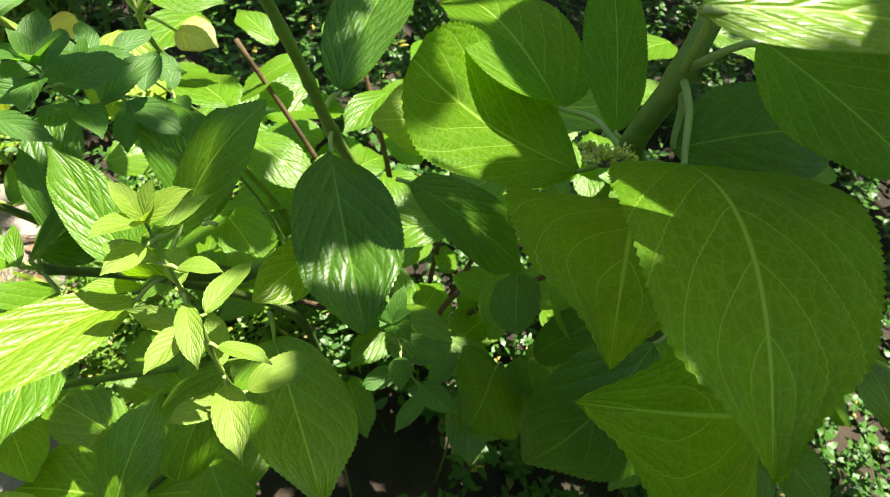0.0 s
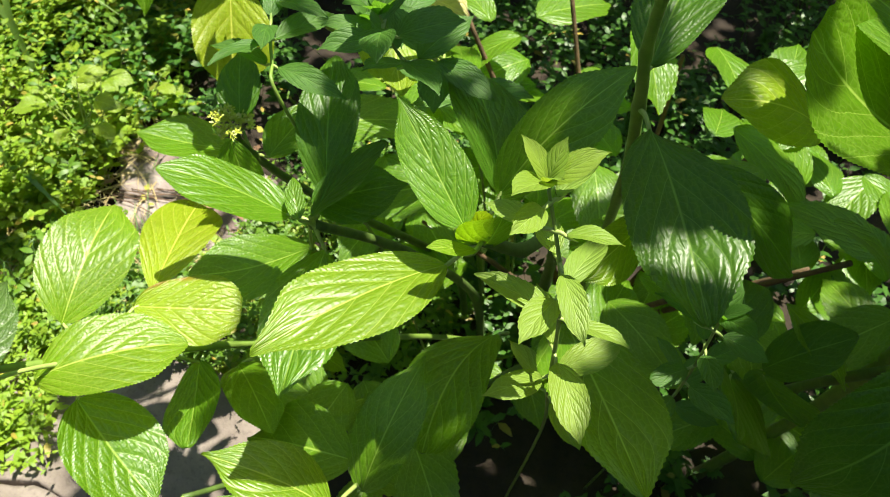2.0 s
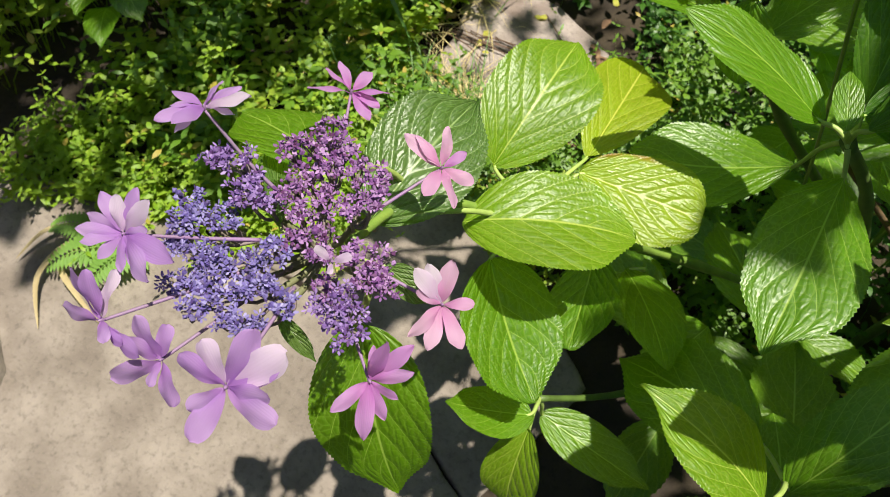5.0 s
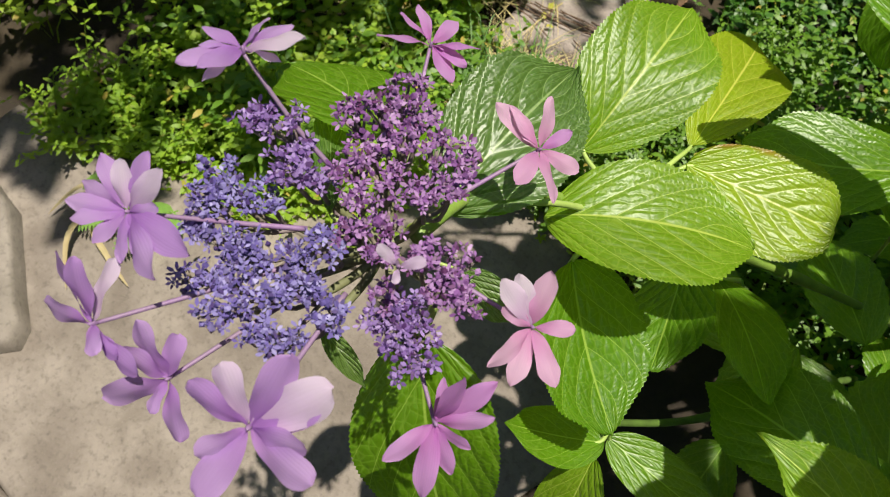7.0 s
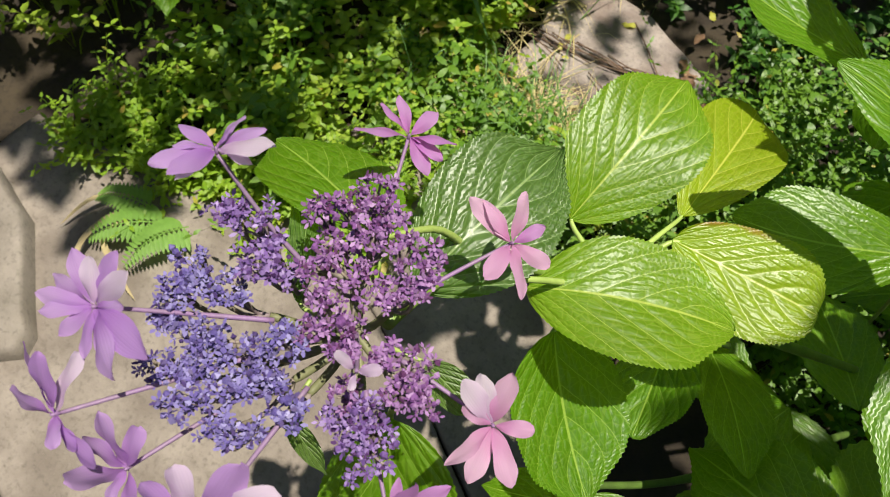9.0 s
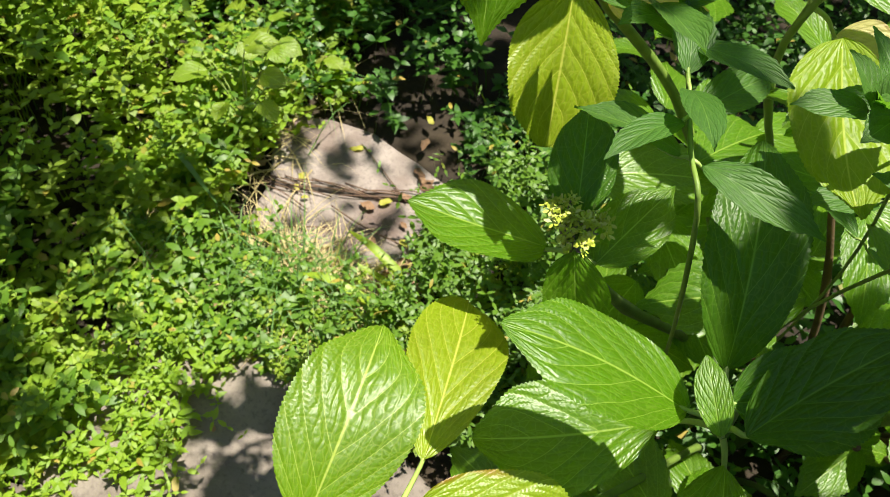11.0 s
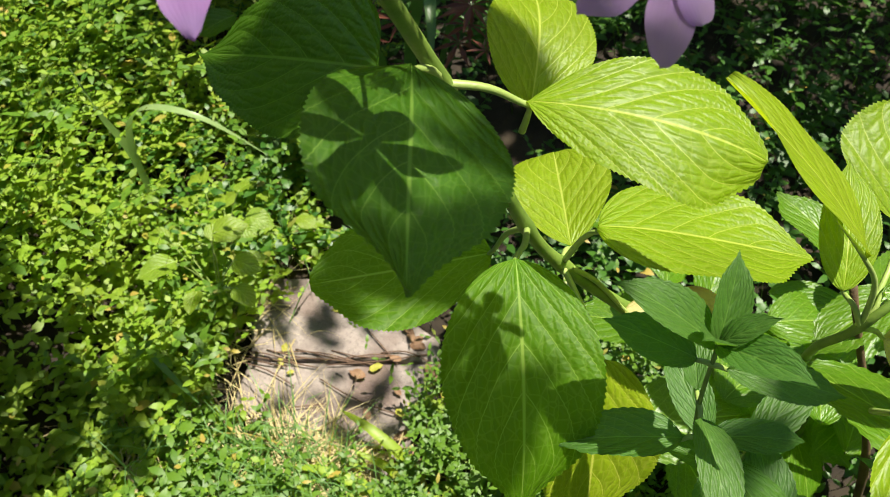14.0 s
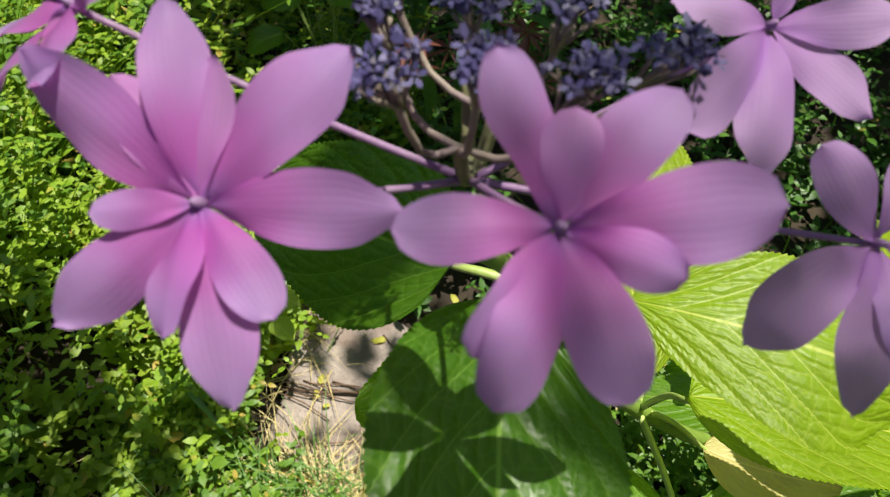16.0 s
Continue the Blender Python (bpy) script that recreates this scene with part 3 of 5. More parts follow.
def build_ground():
    bm = bmesh.new()
    xs = list(np.linspace(-2.6, 2.4, 101))
    ys = list(np.linspace(-1.4, 3.6, 101))
    far = [-400, -60, -12]
    xs = far + xs + [12, 60, 400]
    ys = far + ys + [12, 60, 400]
    grid = [[bm.verts.new((x, y, ground_height(x, y) if -3 < x < 3 and -2 < y < 4 else -0.03)) for y in ys] for x in xs]
    for i in range(len(xs) - 1):
        for j in range(len(ys) - 1):
            bm.faces.new((grid[i][j], grid[i + 1][j], grid[i + 1][j + 1], grid[i][j + 1]))
    me = bpy.data.meshes.new("ground")
    bm.to_mesh(me)
    bm.free()
    me.materials.append(SOIL)
    tagged(new("ground", me), "dark garden soil with leaf litter", "ground", "", "structure")


def slab(outline, top, thick, material, seed, rough=0.004, bevel=0.006):
    """A flat stone with an uneven outline, worn edges and a slightly uneven face."""
    pts = [Vector((p[0], p[1], 0)) for p in outline]
    ring = []
    for i, p in enumerate(pts):
        q = pts[(i + 1) % len(pts)]
        n = max(2, int((q - p).length / 0.03))
        for k in range(n):
            r = p.lerp(q, k / n)
            ring.append(r + Vector((noise.noise((r.x * 14, r.y * 14, seed)), noise.noise((r.x * 14, r.y * 14, seed + 9.5)), 0)) * 0.007)
    c = sum(ring, Vector()) / len(ring)
    bm = bmesh.new()
    levels = []
    for f, z in ((1.0, top - thick), (1.0, top - bevel), (1.0 - bevel / 0.2, top - bevel * 0.25)) + tuple((s, top) for s in (0.93, 0.82, 0.68, 0.52, 0.34, 0.16)):
        row = []
        for r in ring:
            p = c + (r - c) * f
            dz = rough * noise.noise((p.x * 9 + seed, p.y * 9, 1.7)) + rough * 0.5 * noise.noise((p.x * 31, p.y * 31 + seed, 4.2)) if z == top else 0
            row.append(bm.verts.new((p.x, p.y, z + dz)))
        levels.append(row)
    m = len(ring)
    for a, b in zip(levels, levels[1:]):
        for i in range(m):
            bm.faces.new((a[i], a[(i + 1) % m], b[(i + 1) % m], b[i]))
    bm.faces.new(levels[-1])
    bmesh.ops.recalc_face_normals(bm, faces=bm.faces)
    for f in bm.faces:
        f.smooth = True
    me = bpy.data.meshes.new("stone")
    bm.to_mesh(me)
    bm.free()
    me.materials.append(material)
    return me


def build_paving():
    tagged(new("stepping_stone", slab(((-0.78, 1.085), (-0.855, 1.24), (-0.75, 1.275), (-0.65, 1.275), (-0.54, 1.25), (-0.465, 1.225), (-0.455, 1.18), (-0.56, 1.148), (-0.66, 1.12)), 0.004, 0.05, SLAB, 3, 0.002)),
                 "grey riven stepping stone among ground cover", "stepping stone", "stepping stones", "structure")
    tagged(new("stepping_stone", slab(((-0.782, 1.08), (-0.66, 1.115), (-0.56, 1.143), (-0.455, 1.175), (-0.445, 1.1), (-0.465, 1.0), (-0.49, 0.925), (-0.58, 0.95), (-0.7, 0.955), (-0.775, 1.0)), 0.0, 0.05, SLAB, 9, 0.002)),
           "grey weathered stepping stone with straw along its edge", "stepping stone", "stepping stones", "structure")
    edge = [((-1.3, -0.75), (-0.35, -0.75), (-0.34, -0.2), (-0.5, -0.12), (-1.28, -0.1)),
            ((-1.27, -0.09), (-0.5, -0.11), (-0.33, -0.19), (-0.22, -0.19), (-0.2, 0.35), (-0.43, 0.43), (-0.62, 0.475), (-0.9, 0.43), (-1.3, 0.3)),
            ((-0.89, 0.434), (-0.62, 0.479), (-0.43, 0.434), (-0.2, 0.354), (-0.16, 0.62), (-0.42, 0.76), (-0.7, 0.8), (-0.9, 0.66))]
    for i, o in enumerate(edge):
        tagged(new("paving_stone", slab(o, 0.0, 0.06, PAVING, 20 + i, 0.003, 0.005)), "smooth tan-brown paving slab of the garden path", "paving stone", "paving stones", "structure")
    tagged(new("edging_stone", slab(((-1.32, 0.03), (-1.3, 0.2), (-1.1, 0.165), (-0.915, 0.06), (-0.9, 0.03), (-0.95, -0.03), (-1.1, 0.0)), 0.045, 0.06, KERB, 31, 0.003, 0.008)),
           "light grey stone block lying on the path", "edging stone", "", "")
    v, f = tube(smooth_line([(-0.98, -0.27, 0.012), (-0.82, -0.185, 0.012), (-0.645, -0.088, 0.012)], 5), [0.013] * 10 + [0.0125], 10)
    linked("stick", mesh_of("stick", v, f), BARK)
    tagged(bpy.data.objects["stick"], "brown wooden stick lying on the paving", "stick")


def build_sky_screen():
    """Plain wall and clipped hedge added on every side to block low sky light."""
    rng = np.random.default_rng(44)
    x0, x1, y0, y1 = -2.9, 2.7, -1.9, 3.7
    sides = (("screen_wall_north", x0, y1, x1 + 0.2, y1 + 0.2), ("screen_wall_south", x0 - 0.2, y0 - 0.2, x1, y0), ("screen_wall_west", x0 - 0.2, y0, x0, y1 + 0.2), ("screen_wall_east", x1, y0 - 0.2, x1 + 0.2, y1))
    for name, ax, ay, bx, by in sides:
        bm = bmesh.new()
        bmesh.ops.create_cube(bm, size=1.0)
        for v in bm.verts:
            v.co = Vector((ax + (bx - ax) * (v.co.x + 0.5), ay + (by - ay) * (v.co.y + 0.5), -0.1 + 2.1 * (v.co.z + 0.5)))
        bmesh.ops.bevel(bm, geom=list(bm.edges), offset=0.012, segments=2, affect="EDGES")
        me = bpy.data.meshes.new(name)
        bm.to_mesh(me)
        bm.free()
        me.materials.append(KERB)
        tagged(new(name, me), "plain grey wall added behind the hedge to block low sky light", "wall", "", "structure")
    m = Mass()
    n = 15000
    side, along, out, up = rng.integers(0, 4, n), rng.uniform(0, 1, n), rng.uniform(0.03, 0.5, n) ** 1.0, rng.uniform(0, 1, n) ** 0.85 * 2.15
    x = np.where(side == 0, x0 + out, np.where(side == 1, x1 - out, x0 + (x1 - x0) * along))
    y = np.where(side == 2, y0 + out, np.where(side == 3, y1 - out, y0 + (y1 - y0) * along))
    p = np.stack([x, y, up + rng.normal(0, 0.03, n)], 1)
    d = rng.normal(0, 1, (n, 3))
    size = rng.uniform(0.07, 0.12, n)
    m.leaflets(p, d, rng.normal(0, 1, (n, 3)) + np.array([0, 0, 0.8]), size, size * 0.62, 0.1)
    m.done("hedge", COVER_DEEP, "dense dark green hedge added round the garden to block low sky light", "hedge")


build_ground()
build_paving()
build_sky_screen()


def in_path(x, y):
    """Where the paving and the two stepping stones lie bare."""
    if y < 0.4 + (x + 0.96) * (0.35 if x < -0.68 else 1.25) and -1.4 < x < -0.2 and y < 0.74:
        return True
    if 0.945 < y < 1.3 and -0.83 + (y - 1.1) * 0.0 < x < -0.45:
        return True
    return False


def cover_feet(rng, count, box, accept):
    out = []
    while len(out) < count:
        x, y = rng.uniform(box[0], box[1]), rng.uniform(box[2], box[3])
        if accept(x, y):
            out.append((x, y, ground_height(x, y)))
    return out


def build_cover():
    rng = np.random.default_rng(5)

    def bank(x, y):
        return not in_path(x, y) and x < -0.84 + 0.12 * noise.noise((x * 4, y * 4, 0)) and noise.noise((x * 5, y * 5, 8)) > -0.22

    def clump(x, y):
        return 0.55 + 0.75 * noise.noise((x * 3.3, y * 3.3, 5.0)) + 0.3 * noise.noise((x * 9, y * 9, 1.0))

    m = Mass()
    feet = cover_feet(rng, 1500, (-2.3, -0.82, 0.42, 2.1), bank)
    hs = [max(0.03, (0.06 + 0.24 * min(1, max(0, (-0.8 - x) / 0.5)) * min(1, max(0.25, (y - 0.4) / 0.5))) * (0.5 + clump(x, y)) + rng.uniform(-0.02, 0.08)) for x, y, z in feet]
    sprigs(m, feet, hs, rng, 0.03, 0.52, 7, 0.4)
    m.done("ground_cover", COVER, "bright green small-leaved ground cover on the bank", "ground cover")
    m = Mass()
    feet = cover_feet(rng, 800, (-1.9, -0.8, 0.5, 1.8), lambda x, y: bank(x, y) and clump(x + 3, y) > 0.45)
    hs = [max(0.04, (0.08 + 0.24 * min(1, max(0, (-0.8 - x) / 0.5))) * (0.5 + clump(x, y)) + rng.uniform(-0.02, 0.1)) for x, y, z in feet]
    sprigs(m, feet, hs, rng, 0.025, 0.58, 8, 0.35)
    m.done("ground_cover", COVER_LIME, "yellow-green ground cover with small leaves in the sun", "ground cover")
    m = Mass()
    feet = cover_feet(rng, 430, (-1.02, -0.74, 0.72, 1.42), lambda x, y: not in_path(x, y))
    sprigs(m, feet, [rng.uniform(0.03, 0.12) for _ in feet], rng, 0.024, 0.66, 4, 0.5)
    m.done("ground_cover", COVER_LIME, "lime-green low leaves along the stepping stones", "ground cover")
    m = Mass()
    feet = cover_feet(rng, 420, (-1.9, -0.78, 0.5, 1.8), lambda x, y: bank(x, y) and clump(x + 7, y + 2) > 0.6)
    hs = [max(0.05, (0.1 + 0.26 * min(1, max(0, (-0.8 - x) / 0.5))) * (0.5 + clump(x, y)) + rng.uniform(0, 0.1)) for x, y, z in feet]
    sprigs(m, feet, hs, rng, 0.034, 0.46, 6, 0.4)
    m.done("ground_cover", COVER_MID, "mid-green leafy sprigs among the ground cover of the bank", "ground cover")
    # low plants creeping on the edge of the path
    m = Mass()
    feet = cover_feet(rng, 460, (-1.25, -0.64, 0.3, 0.86), lambda x, y: 0.38 + (x + 0.96) * 0.35 + 0.06 * noise.noise((x * 9, y * 9, 3)) < y < 0.62 + (x + 0.96) * 0.6)
    sprigs(m, feet, [rng.uniform(0.03, 0.13) for _ in feet], rng, 0.024, 0.42, 6, 0.5)
    m.done("ground_cover", COVER_LIME, "low light green creeping plant spilling on the path", "ground cover")
    # small-leaved shrublet between the stepping stones and the hydrangea
    m = Mass()
    feet = cover_feet(rng, 420, (-0.6, 0.0, 0.74, 1.3), lambda x, y: not in_path(x, y) and x > -0.55 + max(0, y - 0.9) * 0.5)
    sprigs(m, feet, [rng.uniform(0.06, 0.2 if x < -0.4 else 0.3) for x, y, z in feet], rng, 0.022, 0.42, 9, 0.35)
    m.done("low_shrub", COVER_MID, "dark green small-leaved low shrub beside the stepping stones", "low shrub")
    m = Mass()
    feet = cover_feet(rng, 200, (-0.66, -0.2, 0.72, 1.1), lambda x, y: not in_path(x, y) and x > -0.6 + max(0, y - 0.9) * 0.6)
    sprigs(m, feet, [rng.uniform(0.03, 0.13) for _ in feet], rng, 0.019, 0.48, 7, 0.35)
    m.done("low_shrub", COVER, "fresh green sprigs at the edge of the stepping stones", "low shrub")
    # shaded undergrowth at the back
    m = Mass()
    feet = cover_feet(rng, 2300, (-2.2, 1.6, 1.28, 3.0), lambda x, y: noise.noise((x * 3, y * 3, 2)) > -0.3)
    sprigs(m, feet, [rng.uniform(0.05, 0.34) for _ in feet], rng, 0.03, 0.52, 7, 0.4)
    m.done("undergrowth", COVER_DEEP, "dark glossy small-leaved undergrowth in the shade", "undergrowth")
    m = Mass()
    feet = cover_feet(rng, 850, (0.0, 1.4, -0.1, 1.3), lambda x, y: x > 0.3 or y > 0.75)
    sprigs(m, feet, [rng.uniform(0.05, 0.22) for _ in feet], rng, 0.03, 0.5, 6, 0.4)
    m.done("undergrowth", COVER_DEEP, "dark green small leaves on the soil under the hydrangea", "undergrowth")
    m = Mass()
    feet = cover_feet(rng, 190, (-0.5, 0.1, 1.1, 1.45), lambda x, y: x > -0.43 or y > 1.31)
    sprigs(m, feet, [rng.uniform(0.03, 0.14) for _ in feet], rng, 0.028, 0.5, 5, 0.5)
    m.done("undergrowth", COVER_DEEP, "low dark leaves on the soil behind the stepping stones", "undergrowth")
    # leafy sprigs between the bank and the paving
    for mat, n, size, top, label in ((COVER_MID, 150, 0.03, 0.13, "mid-green leafy sprigs between the bank and the path"), (COVER, 110, 0.026, 0.08, "bright green low sprigs between the bank and the path")):
        m = Mass()
        feet = cover_feet(rng, n, (-0.92, -0.58, 0.73, 0.93), lambda x, y: y < 0.95 + (x + 0.75) * 0.35 and y > 0.8 + (x + 0.75) * 0.35 - 0.1 and noise.noise((x * 9, y * 9, 4)) > -0.25)
        sprigs(m, feet, [rng.uniform(0.03, top) for _ in feet], rng, size, 0.48, 6, 0.4)
        m.done("ground_cover", mat, label, "ground cover")
    # straw and fine grass round the stepping stones
    for mat, n, label, hmax, seed in ((STRAW, 900, "dry straw and dead grass beside the stepping stones", 0.03, 1), (GRASS, 220, "fine green grass tufts by the stepping stones", 0.09, 2)):
        g = np.random.default_rng(70 + seed)
        m = Mass()
        for _ in range(n):
            a = g.uniform(0, 6.28)
            if g.uniform() < 0.7:
                x, y = g.normal(-0.62, 0.07), g.normal(0.915, 0.032)
            else:
                x, y = g.normal(-0.88, 0.06), g.uniform(0.8, 1.4)
            L = g.uniform(0.05, 0.17)
            ts = np.linspace(0, 1, 5)
            rise = g.uniform(0.2, 1.0) * hmax
            line = np.stack([x + math.cos(a) * L * ts, y + math.sin(a) * L * ts, 0.0 + 0.004 + rise * np.sin(ts * 2.6) * (1 if seed == 1 else 1.2)], 1)
            m.ribbon(line, 0.0028 * (1.05 - ts), np.array([g.normal(0, 0.3), g.normal(0, 0.3), 1.0]))
        m.done("dry_grass" if seed == 1 else "grass", mat, label, "grass")


build_cover()


def strap(parent, points, width, material, label=""):
    """A strap-shaped leaf: a long ribbon folded along its middle."""
    line = smooth_line(points, 6)
    n = len(line)
    vs, fs = [], []
    for i, p in enumerate(line):
        t = (line[min(i + 1, n - 1)] - line[max(i - 1, 0)]).normalized()
        s = t.cross(Vector((0, 0, 1)))
        s = s.normalized() if s.length > 1e-4 else Vector((1, 0, 0))
        up = s.cross(t)
        w = width * 0.5 * min(1.0, 0.55 + 1.2 * i / n) * (1 - (i / (n - 1)) ** 4)
        vs += [p - s * w, p - up * w * 0.35, p + s * w]
    for i in range(n - 1):
        a = i * 3
        fs += [(a, a + 1, a + 4, a + 3), (a + 1, a + 2, a + 5, a + 4)]
    root = Vector(parent.location)
    return linked("blade", mesh_of("blade", [v - root for v in vs], fs), material, parent, None, label)

# ---- hydrangea: nodes and branches ----
NA = (0.038, 0.498, 0.912)
N2 = (0.123, 0.64, 0.925)
NH = (-0.108, 0.562, 0.795)
NB = (-0.205, 0.657, 0.752)
NF = (-0.25, 0.43, 0.725)
NF2 = (-0.29, 0.37, 0.79)
NG = (-0.178, 0.372, 0.6)
NE = (-0.02, 0.395, 0.69)
NU0 = (-0.372, 0.79, 1.02)
NU1 = (-0.33, 0.825, 0.9)
NU2 = (-0.306, 0.846, 0.847)
NU3 = (-0.345, 0.855, 0.94)
NV = (-0.12, 0.87, 0.83)
NV2 = (-0.11, 0.82, 0.82)
NR = (0.306, 0.494, 1.134)
NR_LOW = (0.309, 0.517, 1.055)
NR2 = (0.43, 0.578, 0.804)

BR_A = plant("hydrangea_branch", (0.14, 0.93, -0.03), "hydrangea branch with glossy serrated mid-green leaves", "hydrangea branch", "hydrangea branches")
BR_A2 = plant("hydrangea_branch", (0.2, 0.97, -0.03), "hydrangea branch with a dark glossy hanging leaf", "hydrangea branch", "hydrangea branches")
BR_H = plant("hydrangea_branch", (0.06, 0.93, -0.03), "hydrangea branch with a whorl of dark rippled leaves", "hydrangea branch", "hydrangea branches")
BR_B = plant("hydrangea_branch", (0.02, 0.98, -0.03), "hydrangea branch with a green unopened flower head", "hydrangea branch", "hydrangea branches")
BR_F = plant("hydrangea_branch", (0.1, 0.9, -0.03), "hydrangea branch with a violet-blue lacecap flower head", "flowering branch", "hydrangea branches")
BR_G = plant("hydrangea_branch", (0.08, 0.88, -0.03), "short low hydrangea branch with small green leaves", "hydrangea branch", "hydrangea branches")
BR_E = plant("hydrangea_branch", (0.16, 0.9, -0.03), "hydrangea branch with half-shaded low green leaves", "hydrangea branch", "hydrangea branches")
BR_U = plant("hydrangea_branch", (0.05, 1.02, -0.03), "tall hydrangea branch with a mauve lacecap flower head", "flowering branch", "hydrangea branches")
BR_V = plant("hydrangea_branch", (0.1, 1.05, -0.03), "sunlit hydrangea branch with yellow-green leaves", "hydrangea branch", "hydrangea branches")
BR_R = plant("hydrangea_branch", (0.5, 0.8, -0.03), "tall hydrangea branch with large overhanging green leaves", "hydrangea branch", "hydrangea branches")
BR_R2 = plant("hydrangea_branch", (0.47, 0.85, -0.03), "low shaded hydrangea branch with dark green leaves", "hydrangea branch", "hydrangea branches")

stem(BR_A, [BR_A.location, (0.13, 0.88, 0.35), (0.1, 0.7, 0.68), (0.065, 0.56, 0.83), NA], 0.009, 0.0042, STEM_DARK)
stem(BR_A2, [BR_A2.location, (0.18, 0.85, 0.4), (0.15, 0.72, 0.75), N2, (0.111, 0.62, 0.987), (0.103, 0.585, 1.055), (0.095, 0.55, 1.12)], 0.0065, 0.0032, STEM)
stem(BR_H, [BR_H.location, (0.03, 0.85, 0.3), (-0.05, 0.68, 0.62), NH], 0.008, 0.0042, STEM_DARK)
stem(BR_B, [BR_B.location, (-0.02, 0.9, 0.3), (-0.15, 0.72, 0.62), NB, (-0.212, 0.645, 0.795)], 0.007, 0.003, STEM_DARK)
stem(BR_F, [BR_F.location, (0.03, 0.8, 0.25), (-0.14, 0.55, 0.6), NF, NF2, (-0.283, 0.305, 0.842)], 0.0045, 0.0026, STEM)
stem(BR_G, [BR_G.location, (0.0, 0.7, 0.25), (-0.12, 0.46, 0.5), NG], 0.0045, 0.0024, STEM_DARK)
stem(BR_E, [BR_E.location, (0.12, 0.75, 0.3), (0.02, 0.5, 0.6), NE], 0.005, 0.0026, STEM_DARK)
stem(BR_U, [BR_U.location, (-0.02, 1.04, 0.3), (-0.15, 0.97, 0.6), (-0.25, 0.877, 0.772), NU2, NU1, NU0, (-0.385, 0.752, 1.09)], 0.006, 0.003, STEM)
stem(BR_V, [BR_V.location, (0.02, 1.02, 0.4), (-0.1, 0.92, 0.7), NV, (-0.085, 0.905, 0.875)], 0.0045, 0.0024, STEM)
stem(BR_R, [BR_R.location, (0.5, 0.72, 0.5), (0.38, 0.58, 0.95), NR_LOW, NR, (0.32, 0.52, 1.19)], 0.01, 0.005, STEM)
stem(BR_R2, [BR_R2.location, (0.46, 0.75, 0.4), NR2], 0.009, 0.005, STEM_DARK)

# leaves, branch by branch
leaf(BR_A, (0.016, 0.485, 0.894), (-0.075, 0.380, 0.914), 0.060, -1, LEAF_FRESH, NA, quilt=0.0035, arch=0.063, a=0.77, b=0.76)
leaf(BR_A2, (0.129, 0.600, 0.943), (0.175, 0.455, 0.937), 0.072, 12, LEAF_DARK, N2, arch=0.075, a=0.75, b=0.60)
leaf(BR_A, (0.105, 0.494, 0.848), (0.162, 0.371, 0.875), 0.076, -9, LEAF, (0.105,0.49,0.89), arch=0.024, a=0.57, b=0.63)
leaf(BR_A, (0.024, 0.481, 0.943), (-0.032, 0.528, 0.990), 0.039, -10, LEAF, NA, fold=0.2, arch=-0.013, a=0.51, b=0.78)
leaf(BR_A, (0.038, 0.527, 0.925), (0.099, 0.555, 1.026), 0.048, 18, LEAF, NA, arch=0.079, a=0.62, b=0.65)
leaf(BR_A, (0.039, 0.563, 0.886), (-0.024, 0.665, 0.914), 0.076, 30, LEAF_DARK, (0.05,0.56,0.89), arch=0.129, a=0.61, b=0.71)
leaf(BR_H, (-0.110, 0.598, 0.790), (-0.135, 0.710, 0.850), 0.054, -4, LEAF_DARK, NH, arch=0.123, a=0.68, b=0.61)
leaf(BR_H, (-0.127, 0.564, 0.799), (-0.229, 0.546, 0.843), 0.061, 9, LEAF, NH, arch=0.039, a=0.66, b=0.65)
leaf(BR_B, (-0.227, 0.667, 0.737), (-0.323, 0.653, 0.751), 0.066, 12, LEAF, NB, arch=0.014, a=0.53, b=0.58)
leaf(BR_H, (-0.105, 0.549, 0.824), (-0.057, 0.603, 0.869), 0.051, -27, LEAF_DARK, NH, arch=0.023, a=0.61, b=0.55)
leaf(BR_H, (-0.096, 0.554, 0.775), (-0.084, 0.414, 0.778), 0.067, 4, LEAF, NH, fold=0.08, arch=0.028, a=0.76, b=0.67)
leaf(BR_H, (-0.122, 0.586, 0.725), (-0.225, 0.535, 0.710), 0.072, -1, LEAF, NH, arch=-0.080, a=0.77, b=0.59)
leaf(BR_H, (-0.111, 0.568, 0.814), (-0.038, 0.603, 0.826), 0.053, 16, LEAF_DARK, NH)
leaf(BR_F, (-0.273, 0.389, 0.754), (-0.180, 0.453, 0.745), 0.071, 0, LEAF_FRESH, NF, arch=0.128, a=0.67, b=0.65)
leaf(BR_F, (-0.288, 0.445, 0.738), (-0.297, 0.561, 0.755), 0.074, 13, LEAF_FRESH, NF, arch=0.125, a=0.64, b=0.62)
leaf(BR_F, (-0.246, 0.509, 0.713), (-0.265, 0.638, 0.678), 0.066, 9, LEAF_YELLOW, NF, arch=0.078, a=0.76, b=0.47)
leaf(BR_F, (-0.237, 0.473, 0.746), (-0.153, 0.497, 0.738), 0.062, 11, LEAF_LIME, NF, arch=-0.004, a=0.59, b=0.36)
leaf(BR_F, (-0.252, 0.394, 0.721), (-0.174, 0.346, 0.671), 0.076, -18, LEAF, NF, arch=-0.046, a=0.53, b=0.59)
leaf(BR_F, (-0.208, 0.490, 0.632), (-0.180, 0.404, 0.641), 0.057, 22, LEAF, NF, arch=-0.004, a=0.67, b=0.49)
leaf(BR_F, (-0.184, 0.512, 0.596), (-0.113, 0.435, 0.641), 0.054, -8, LEAF, (-0.17,0.52,0.6), arch=0.073, a=0.55, b=0.59)
